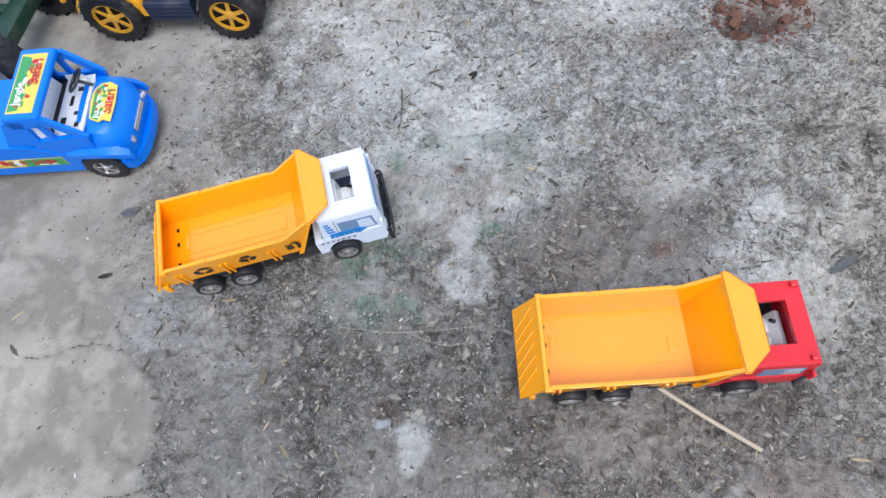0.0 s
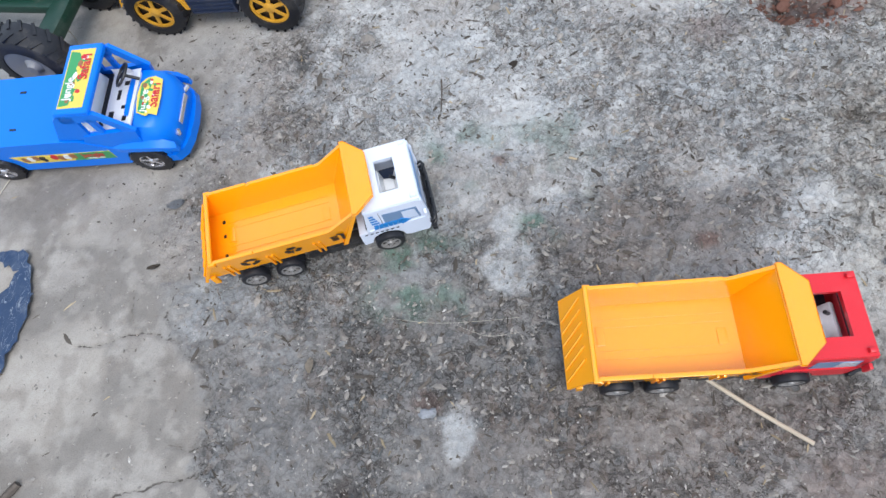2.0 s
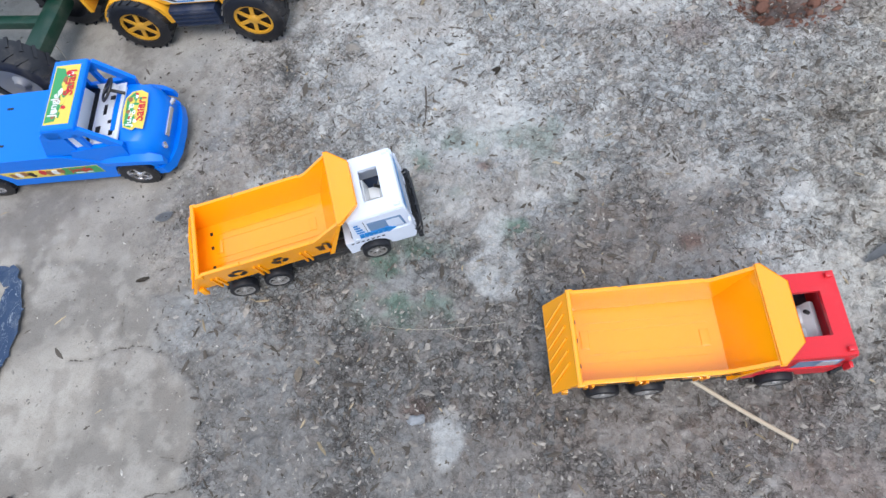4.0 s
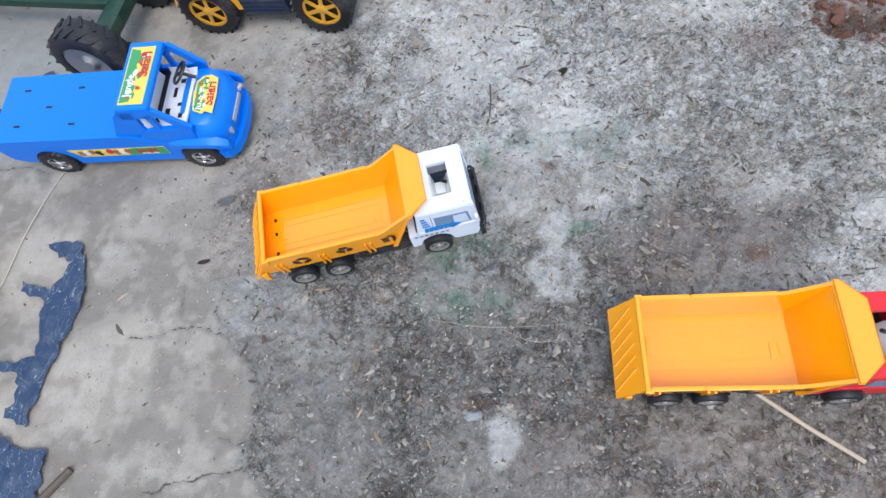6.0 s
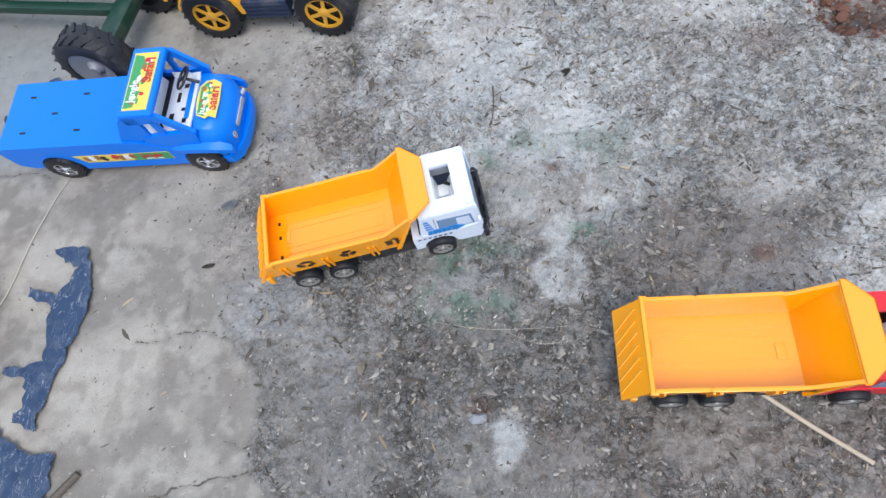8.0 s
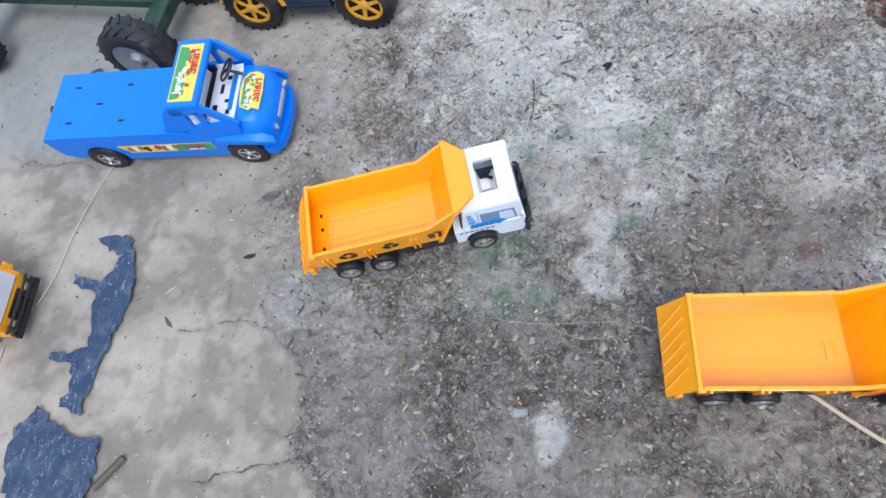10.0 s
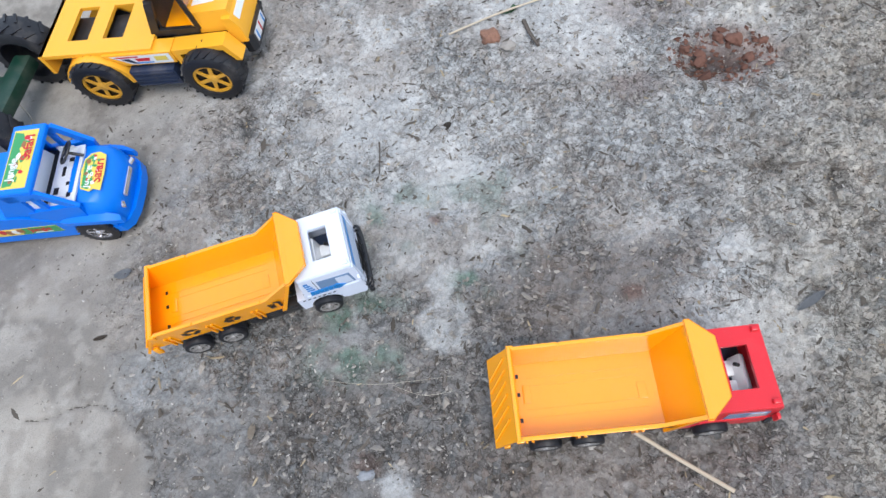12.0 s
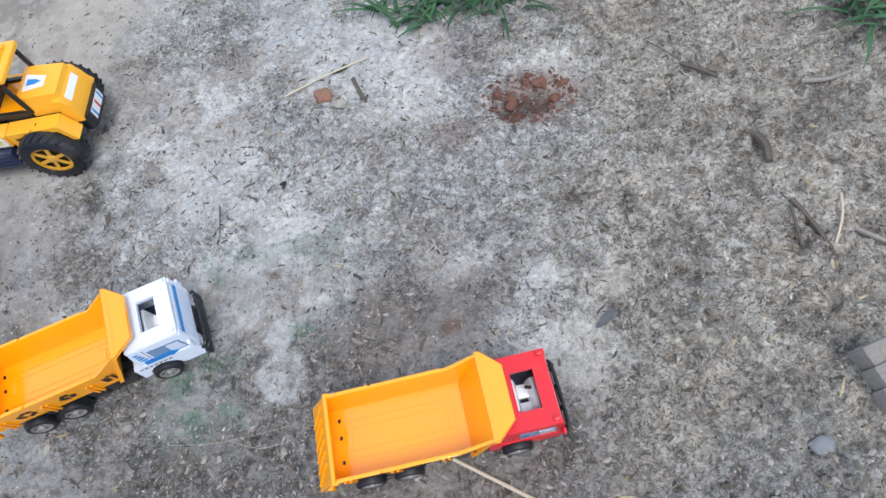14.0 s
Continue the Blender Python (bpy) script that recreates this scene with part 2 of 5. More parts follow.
def part(name, bm, mat, parent, label=""):
    ob = link_mesh(name, bm, mat)
    ob.parent = parent
    return tagged(ob, label)


def thing(name, m, label, category, group=""):
    ob = new(name)
    ob.empty_display_size = 0.02
    ob.matrix_world = m
    return tagged(ob, label, category, group)


def bevel(bm, width, segments=2, edges=None):
    es = edges or [e for e in bm.edges if len(e.link_faces) == 2 and e.calc_face_angle(0) > 0.5]
    bmesh.ops.bevel(bm, geom=es, offset=width, segments=segments, profile=0.6, affect="EDGES", clamp_overlap=True)
    return bm


def add_box(bm, cx, cy, cz, sx, sy, sz, turn=None):
    m = Matrix.Translation((cx, cy, cz)) @ (turn or Matrix.Identity(4)) @ Matrix.Diagonal((sx, sy, sz, 1))
    bmesh.ops.create_cube(bm, size=1, matrix=m)
    return bm


def box(cx, cy, cz, sx, sy, sz, b=0.0, turn=None):
    bm = add_box(bmesh.new(), cx, cy, cz, sx, sy, sz, turn)
    return bevel(bm, b) if b else bm


def add_prism(bm, outline, place, depth):
    """A prism over a flat outline; place(u, v, w) gives the corner for w = 0 and w = 1."""
    a = [bm.verts.new(place(u, v, 0.0)) for u, v in outline]
    c = [bm.verts.new(place(u, v, depth)) for u, v in outline]
    bm.faces.new(a)
    bm.faces.new(c[::-1])
    for i in range(len(a)):
        j = (i + 1) % len(a)
        bm.faces.new((a[i], a[j], c[j], c[i]))
    return bm


def side_prism(outline, y0, y1, b=0.0):
    """An (x, z) outline drawn out from y0 to y1."""
    bm = add_prism(bmesh.new(), outline, lambda u, v, w: (u, y0 + w, v), y1 - y0)
    return bevel(bm, b) if b else bm


def plan_prism(outline, z0, z1, b=0.0):
    bm = add_prism(bmesh.new(), outline, lambda u, v, w: (u, v, z0 + w), z1 - z0)
    return bevel(bm, b) if b else bm


def frame_plate(bm, x0, x1, y0, y1, hole, z0, z1):
    """A flat plate with one square hole (hx0, hx1, hy0, hy1)."""
    hx0, hx1, hy0, hy1 = hole
    out, inn = [(x0, y0), (x1, y0), (x1, y1), (x0, y1)], [(hx0, hy0), (hx1, hy0), (hx1, hy1), (hx0, hy1)]
    ring = {}
    for key, pts in (("o", out), ("i", inn)):
        for z in (z0, z1):
            ring[key, z] = [bm.verts.new((x, y, z)) for x, y in pts]
    for k in range(4):
        j = (k + 1) % 4
        bm.faces.new((ring["o", z1][k], ring["o", z1][j], ring["i", z1][j], ring["i", z1][k]))
        bm.faces.new((ring["o", z0][j], ring["o", z0][k], ring["i", z0][k], ring["i", z0][j]))
        bm.faces.new((ring["o", z0][k], ring["o", z0][j], ring["o", z1][j], ring["o", z1][k]))
        bm.faces.new((ring["i", z0][j], ring["i", z0][k], ring["i", z1][k], ring["i", z1][j]))
    return bm


def lathe(bm, profile, n=28, y=0.0, cx=0.0, cz=0.0):
    """Turns an (r, y) profile round the y axis."""
    rings = []
    for i in range(n):
        a = 2 * math.pi * i / n
        rings.append([bm.verts.new((cx + r * math.cos(a), y + w, cz + r * math.sin(a))) for r, w in profile])
    for i in range(n):
        p, q = rings[i], rings[(i + 1) % n]
        for k in range(len(profile) - 1):
            bm.faces.new((p[k], q[k], q[k + 1], p[k + 1]))
    return bm


def tube(bm, pts, r, n=8):
    """A round rod along points."""
    pts = [Vector(p) for p in pts]
    rings = []
    for i, p in enumerate(pts):
        d = (pts[min(i + 1, len(pts) - 1)] - pts[max(i - 1, 0)]).normalized()
        s = d.cross(Vector((0, 0, 1)) if abs(d.z) < 0.9 else Vector((1, 0, 0))).normalized()
        t = d.cross(s)
        rad = r(i / max(1, len(pts) - 1)) if callable(r) else r
        rings.append([bm.verts.new(p + rad * (math.cos(2 * math.pi * k / n) * s + math.sin(2 * math.pi * k / n) * t)) for k in range(n)])
    for a, b in zip(rings, rings[1:]):
        for k in range(n):
            bm.faces.new((a[k], a[(k + 1) % n], b[(k + 1) % n], b[k]))
    bm.faces.new(rings[0])
    bm.faces.new(rings[-1][::-1])
    return bm


def bez(pts, n=10):
    """A smooth line through points."""
    out = []
    pts = [Vector(p) for p in pts]
    for i in range(len(pts) - 1):
        a, b, c, d = pts[max(i - 1, 0)], pts[i], pts[i + 1], pts[min(i + 2, len(pts) - 1)]
        for k in range(n):
            t = k / n
            out.append(0.5 * (2 * b + (c - a) * t + (2 * a - 5 * b + 4 * c - d) * t * t + (3 * b - a - 3 * c + d) * t ** 3))
    return out + [pts[-1]]


def wheel(parent, x, y, r, width, hub, rim_mat, side, spokes=6, lugs=0, name="wheel", dish=False):
    """A wheel standing at (x, y) with its outer face towards side (-1 or 1): tyre and spoked rim."""
    w = new(name)
    w.parent, w.matrix_local = parent, pose(x, y, r)
    h = width / 2
    bm = lathe(bmesh.new(), [(hub, -h), (r * 0.86, -h), (r * 0.96, -h * 0.85), (r, -h * 0.5), (r, h * 0.5), (r * 0.96, h * 0.85), (r * 0.86, h), (hub, h), (hub * 0.96, h * 0.5), (hub * 0.96, -h * 0.5), (hub, -h)], 36)
    tyre = part("tyre", bm, RUBBER, w)
    bm = bmesh.new()
    for k in range(lugs):
        a = 2 * math.pi * k / lugs
        for s in (-1, 1):
            turn = Matrix.Rotation(-a - s * 0.12, 4, "Y") @ Matrix.Rotation(s * 0.5, 4, "X")
            add_box(bm, r * 0.99 * math.cos(a + s * 0.08), s * h * 0.52, r * 0.99 * math.sin(a + s * 0.08), r * 0.06, h * 0.85, r * 0.075, turn)
    if lugs:
        tagged(part("tread", bm, RUBBER, tyre), kind="stuff")
    else:
        bm.free()
    if dish:
        return w
    bm = bmesh.new()
    o = side * h * 0.82
    lathe(bm, [(hub * 0.99, o - side * 0.002), (hub * 0.99, o + side * 0.0006), (hub * 0.85, o + side * 0.0006), (hub * 0.85, o - side * 0.002)], 36)
    lathe(bm, [(0.0002, o + side * 0.0012), (hub * 0.22, o + side * 0.0012), (hub * 0.3, o), (hub * 0.3, o - side * 0.002)], 20)
    for k in range(spokes):
        a = 2 * math.pi * (k + 0.3) / spokes
        add_box(bm, hub * 0.55 * math.cos(a), o - side * 0.0008, hub * 0.55 * math.sin(a), hub * 0.66, 0.0014, hub * (0.15 if hub < 0.011 else 0.2), Matrix.Rotation(-a, 4, "Y"))
    part("rim", bm, rim_mat, w, "spoked plastic rim")
    bm = lathe(bmesh.new(), [(0.0002, o - side * 0.004), (hub * 0.98, o - side * 0.004)], 24)
    part("axle_disc", bm, INK, w)
    return w


def letters(text, size, m, mat, parent, name="lettering", label=""):
    cu = bpy.data.curves.new("text", "FONT")
    cu.body, cu.size, cu.extrude, cu.offset, cu.align_x, cu.align_y = text, size, 0.00008, size * 0.02, "CENTER", "CENTER"
    tmp = new("text", cu)
    bpy.context.view_layer.update()
    me = bpy.data.meshes.new_from_object(tmp.evaluated_get(bpy.context.evaluated_depsgraph_get()))
    bpy.data.objects.remove(tmp)
    me.materials.clear()
    me.materials.append(mat)
    ob = new(name, me)
    ob.parent, ob.matrix_local = parent, m
    return tagged(ob, label)


def blob(cx, cy, rx, ry, seed, n=14):
    rnd = random.Random(seed)
    return [(cx + rx * (0.8 + 0.35 * rnd.random()) * math.cos(2 * math.pi * k / n), cy + ry * (0.8 + 0.35 * rnd.random()) * math.sin(2 * math.pi * k / n)) for k in range(n)]


# ---- ground ----
def value_noise(x, y, seed):
    xi, yi = np.floor(x).astype(np.int64), np.floor(y).astype(np.int64)
    fx, fy = x - xi, y - yi
    fx, fy = fx * fx * (3 - 2 * fx), fy * fy * (3 - 2 * fy)

    def rnd(a, b):
        h = (a * 374761393 + b * 668265263 + seed * 974634541) & 0xFFFFFFFF
        h = ((h ^ (h >> 13)) * 1274126177) & 0xFFFFFFFF
        return ((h ^ (h >> 16)) & 0xFFFF) / 65535.0

    a, b, c, d = rnd(xi, yi), rnd(xi + 1, yi), rnd(xi, yi + 1), rnd(xi + 1, yi + 1)
    return (a * (1 - fx) + b * fx) * (1 - fy) + (c * (1 - fx) + d * fx) * fy


def fbm(x, y, scale, octaves, seed, gain=0.5):
    total, amp, norm = 0, 1.0, 0.0
    for k in range(octaves):
        c, s = math.cos(k * 1.3), math.sin(k * 1.3)
        total = total + amp * value_noise((x * c - y * s) * scale * 2 ** k + 17 * k, (x * s + y * c) * scale * 2 ** k - 9 * k, seed + k)
        norm += amp
        amp *= gain
    return total / norm


def step(v, a, b):
    t = np.clip((v - a) / (b - a), 0, 1)
    return t * t * (3 - 2 * t)


def spot(x, y, cx, cy, rx, ry, turn=0.0, soft=0.5):
    """1 inside a wavering oval, 0 outside."""
    c, s = math.cos(turn), math.sin(turn)
    u, v = ((x - cx) * c + (y - cy) * s) / rx, (-(x - cx) * s + (y - cy) * c) / ry
    d = np.sqrt(u * u + v * v) + 0.7 * (fbm(x, y, 0.9 / min(rx, ry), 3, 77) - 0.5)
    return 1 - step(d, 1 - soft, 1 + soft)


EDGE_Y = (-0.1, 0.05, 0.12, 0.16, 0.19, 0.24, 0.28, 0.33, 0.40, 0.50, 0.62, 0.75, 0.95, 1.3)
EDGE_X = (-0.12, -0.17, -0.20, -0.25, -0.256, -0.262, -0.315, -0.325, -0.33, -0.335, -0.33, -0.29, -0.22, -0.1)
LINES = (((-0.418, 0.265), (-0.351, 0.282), (-0.311, 0.28), (-0.261, 0.239), (-0.255, 0.184), (-0.246, 0.16), (-0.196, 0.123)),
         ((-0.355, 0.122), (-0.33, 0.124), (-0.295, 0.146), (-0.248, 0.159)),
         ((-0.311, 0.28), (-0.33, 0.30), (-0.325, 0.33), (-0.345, 0.35)), ((-0.351, 0.282), (-0.365, 0.30), (-0.372, 0.325)), ((-0.255, 0.184), (-0.275, 0.175), (-0.29, 0.18)), ((-0.60, 0.455), (-0.64, 0.462), (-0.70, 0.455), (-0.74, 0.46)),
         ((0.255, 0.84), (0.262, 0.81), (0.257, 0.783)), ((0.335, 0.50), (0.34, 0.46), (0.33, 0.43), (0.345, 0.40)),
         ((0.42, 0.40), (0.44, 0.36), (0.43, 0.32), (0.45, 0.28), (0.49, 0.25)))


def near_lines(x, y):
    d = np.full(x.shape, 9.0)
    wx, wy = x + 0.012 * (fbm(x, y, 60, 3, 5) - 0.5), y + 0.012 * (fbm(x, y, 60, 3, 6) - 0.5)
    for line in LINES:
        for (ax, ay), (bx, by) in zip(line, line[1:]):
            k = np.clip(((wx - ax) * (bx - ax) + (wy - ay) * (by - ay)) / ((bx - ax) ** 2 + (by - ay) ** 2), 0, 1)
            d = np.minimum(d, np.hypot(wx - ax - k * (bx - ax), wy - ay - k * (by - ay)))
    return d


def soil(x, y):
    """Height, colour and coarseness of the mud at arrays of places."""
    edge = np.interp(y, EDGE_Y, EDGE_X)
    d = x - edge + 0.05 * (fbm(x, y, 14, 4, 11) - 0.5) + 0.012 * (fbm(x, y, 90, 3, 12) - 0.5)
    width = np.interp(y, (0.1, 0.25, 0.4, 0.7), (0.006, 0.012, 0.06, 0.09))
    coarse = step(d, -width, width)
    n1, n2, n3, n4 = fbm(x, y, 9, 5, 21), fbm(x, y, 26, 5, 31), fbm(x, y, 85, 4, 41), fbm(x, y, 210, 3, 51)
    east = step(x + 0.2 * (n1 - 0.5), 0.27, 0.42)
    lump = np.abs(n3 - 0.5) * 2
    h = coarse * (0.009 * (n2 - 0.5) + 0.008 * (n3 - 0.5) - 0.005 * lump + 0.0055 * (n4 - 0.5)) + 0.006 * (n1 - 0.5) * (0.3 + 0.7 * coarse)
    h = h + (1 - coarse) * (0.0012 * (n2 - 0.5) + 0.0006 * (n3 - 0.5)) - 0.0012 * coarse + east * coarse * (0.006 * (n2 - 0.5) + 0.009 * (n3 - 0.5))
    crack = near_lines(x, y)
    h = h - 0.0018 * (1 - step(crack, 0.0004, 0.0022))
    pit = spot(x, y, -0.247, 0.634, 0.011, 0.024, 0.15, 0.35)
    pale_pit = spot(x, y, -0.222, 0.642, 0.022, 0.024, 0, 0.5)
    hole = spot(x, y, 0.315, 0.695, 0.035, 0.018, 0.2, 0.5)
    hole2 = spot(x, y, -0.112, 0.15, 0.014, 0.018, 0.2, 0.5)
    h = h - 0.006 * pit - 0.01 * hole - 0.009 * hole2

    def tone(c):
        return np.array(c)[None, :]

    def lay(col, mask, c):
        return col * (1 - mask[:, None]) + tone(c) * mask[:, None]

    col = np.repeat(tone((0.33, 0.285, 0.235)), len(x), 0)
    col = lay(col, step(n1, 0.44, 0.58) * 0.85, (0.19, 0.165, 0.14))
    col = lay(col, step(n2, 0.5, 0.66) * 0.55, (0.38, 0.335, 0.285))
    col = lay(col, step(n3, 0.52, 0.68) * 0.35, (0.40, 0.355, 0.30))
    col = lay(col, step(fbm(x, y, 48, 4, 161), 0.56, 0.68) * 0.4, (0.2, 0.165, 0.135))
    grey = spot(x, y, -0.76, 0.60, 0.24, 0.16, 0.0, 0.25)
    col = lay(col, spot(x, y, -0.25, 0.72, 0.16, 0.1, 0.2, 0.5) * 0.5, (0.46, 0.43, 0.39))
    col = lay(col, grey * 0.8, (0.245, 0.245, 0.24))
    rough = np.repeat(tone((0.34, 0.315, 0.285)), len(x), 0)
    m1, m2 = fbm(x, y, 20, 4, 131), fbm(x, y, 38, 4, 141)
    rough = lay(rough, step(m1, 0.50, 0.40) * 0.65, (0.18, 0.16, 0.142))
    rough = lay(rough, step(m2, 0.52, 0.64) * 0.45, (0.46, 0.44, 0.41))
    rough = lay(rough, step(n1, 0.50, 0.36) * 0.5, (0.20, 0.172, 0.15))
    rough = lay(rough, step(fbm(x, y, 18, 4, 61), 0.52, 0.63) * 0.5, (0.5, 0.48, 0.445))
    rough = lay(rough, step(y + 0.3 * (n1 - 0.5), 0.40, 0.56) * (1 - east) * 0.62, (0.52, 0.49, 0.45))
    rough = lay(rough, step(m2, 0.45, 0.33) * 0.4, (0.19, 0.17, 0.15))
    rough = lay(rough, step(fbm(x, y, 13, 4, 171), 0.5, 0.6) * 0.6, (0.27, 0.21, 0.165))
    rough = lay(rough, step(fbm(x, y, 16, 4, 181), 0.52, 0.64) * 0.4, (0.27, 0.295, 0.31))
    rough = lay(rough, spot(x, y, 0.18, 0.64, 0.34, 0.17, 0.0, 0.5) * 0.45, (0.53, 0.5, 0.46))
    rough = lay(rough, spot(x, y, 0.2, 0.3, 0.24, 0.2, 0.0, 0.5) * 0.5, (0.285, 0.232, 0.19))
    rough = lay(rough, spot(x, y, -0.12, 0.34, 0.15, 0.11, 0.2, 0.5) * 0.4, (0.2, 0.185, 0.165))
    low = spot(x, y, -0.09, 0.2, 0.2, 0.15, 0.3, 0.5)
    rough = lay(rough, low * 0.75, (0.165, 0.14, 0.12))
    rough = lay(rough, east * 0.62, (0.5, 0.435, 0.35))
    rough = lay(rough, east * step(n2, 0.48, 0.36) * 0.6, (0.20, 0.175, 0.15))
    rough = lay(rough, spot(x, y, 0.14, 0.42, 0.13, 0.04, 0.15) * 0.75, (0.17, 0.135, 0.115))
    rough = lay(rough, spot(x, y, 0.17, 0.23, 0.17, 0.07, 0.1) * 0.65, (0.2, 0.157, 0.13))
    rough = lay(rough, spot(x, y, 0.45, 0.22, 0.1, 0.05, 0.3) * 0.6, (0.21, 0.205, 0.2))
    rough = lay(rough, spot(x, y, 0.29, 0.42, 0.035, 0.05, -0.5) * 0.8, (0.55, 0.53, 0.5))
    rough = lay(rough, spot(x, y, 0.35, 0.40, 0.08, 0.07, 0.4) * 0.45, (0.5, 0.46, 0.39))
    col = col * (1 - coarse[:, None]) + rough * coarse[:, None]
    moss = step(fbm(x, y, 30, 4, 71), 0.46, 0.66)
    for cx, cy, rx, ry, k in ((-0.09, 0.40, 0.06, 0.09, 0.85), (0.045, 0.44, 0.045, 0.04, 0.75), (-0.04, 0.50, 0.05, 0.04, 0.55), (-0.06, 0.33, 0.04, 0.03, 0.5), (0.06, 0.53, 0.06, 0.03, 0.4)):
        col = lay(col, spot(x, y, cx, cy, rx, ry) * moss * min(1.0, k * 1.25), (0.12, 0.2, 0.14))
    for cx, cy, rx, ry, turn, k in ((0.016, 0.372, 0.026, 0.03, 0.9, 0.9), (0.012, 0.418, 0.014, 0.03, -0.2, 0.7), (-0.019, 0.218, 0.017, 0.026, 0.0, 0.85), (-0.03, 0.455, 0.02, 0.03, 0.4, 0.5),
                                    (0.0, 0.53, 0.06, 0.02, 0.5, 0.5), (-0.16, 0.60, 0.09, 0.05, 0.3, 0.35), (0.06, 0.62, 0.05, 0.03, 0.2, 0.3)):
        p = spot(x, y, cx, cy, rx, ry, turn, 0.22) * k * (0.55 + 0.45 * step(m2, 0.35, 0.5))
        col = lay(col, p * 0.85, (0.41, 0.4, 0.38))
        coarse = coarse * (1 - 0.7 * p)
    for cx, cy, r, k in ((0.325, 0.705, 0.06, 0.65), (0.22, 0.665, 0.03, 0.55), (0.20, 0.41, 0.012, 0.7), (-0.001, 0.494, 0.007, 0.7), (-0.05, 0.238, 0.014, 0.5), (0.06, 0.755, 0.02, 0.35), (0.24, 0.79, 0.06, 0.35), (0.3, 0.2, 0.04, 0.3)):
        col = lay(col, spot(x, y, cx, cy, r, r * 0.7) * k, (0.2, 0.092, 0.06))
    # shade inside the holes and the pit, put into the soil colour
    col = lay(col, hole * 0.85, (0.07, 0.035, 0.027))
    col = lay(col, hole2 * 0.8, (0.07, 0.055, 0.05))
    col = lay(col, pit * 0.95, (0.12, 0.112, 0.107))
    col = lay(col, pale_pit * 0.7, (0.46, 0.44, 0.41))
    col = lay(col, (1 - step(crack, 0.001, 0.006)) * 0.25, (0.15, 0.13, 0.11))
    for cx, cy, r in ((-0.46, 0.29, 0.05), (-0.40, 0.40, 0.05), (-0.55, 0.40, 0.04), (-0.37, 0.22, 0.03), (-0.33, 0.45, 0.05), (-0.50, 0.46, 0.06)):
        col = lay(col, spot(x, y, cx, cy, r, r * 0.6, 0.4, 0.8) * 0.4, (0.2, 0.175, 0.15))
    grey_of = col @ np.array([0.3, 0.55, 0.15])
    fade = (0.16 + 0.2 * coarse - 0.26 * east * coarse)[:, None]
    col = (col * (1 - fade) + grey_of[:, None] * fade) * np.array([1.07, 1.11, 1.14])
    patchy = step(fbm(x, y, 11, 4, 151) + 0.25 * east, 0.4, 0.62)
    return h, np.clip(col, 0, 1), coarse * (0.42 + 0.58 * patchy), crack


def grown(lo, hi, cell, out):
    fine = np.arange(lo, hi + cell / 2, cell)
    far = []
    s, p = cell, 0.0
    while p < out:
        s *= 1.35
        p += s
        far.append(p)
    far = np.array(far)
    return np.concatenate([lo - far[::-1], fine, fine[-1] + far])


def build_ground():
    xs, ys = grown(-0.98, 0.84, 0.0026, 400), grown(0.0, 1.1, 0.0026, 400)
    gx, gy = np.meshgrid(xs, ys)
    x, y = gx.ravel(), gy.ravel()
    h, col, coarse, crack = soil(x, y)
    me = bpy.data.meshes.new("ground")
    nx, ny = len(xs), len(ys)
    idx = np.arange(nx * ny).reshape(ny, nx)
    quads = np.stack([idx[:-1, :-1], idx[:-1, 1:], idx[1:, 1:], idx[1:, :-1]], -1).reshape(-1, 4)
    me.vertices.add(nx * ny)
    me.vertices.foreach_set("co", np.stack([x, y, h], 1).astype(np.float32).ravel())
    me.loops.add(quads.size)
    me.loops.foreach_set("vertex_index", quads.astype(np.int32).ravel())
    me.polygons.add(len(quads))
    me.polygons.foreach_set("loop_start", np.arange(0, quads.size, 4, dtype=np.int32))
    me.update(calc_edges=True)
    me.polygons.foreach_set("use_smooth", [True] * len(quads))
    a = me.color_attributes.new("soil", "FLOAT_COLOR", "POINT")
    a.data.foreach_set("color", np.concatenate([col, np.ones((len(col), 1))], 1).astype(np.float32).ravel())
    b = me.attributes.new("coarse", "FLOAT", "POINT")
    b.data.foreach_set("value", coarse.astype(np.float32))
    d = me.attributes.new("crack", "FLOAT", "POINT")
    d.data.foreach_set("value", np.minimum(crack, 0.03).astype(np.float32))
    me.materials.append(MUD)
    return tagged(new("ground", me), "grey-brown dried mud, smooth and tan beside rough crumbly soil", "ground", kind="structure")


build_ground()


def height(x, y):
    return float(soil(np.array([x]), np.array([y]))[0][0])


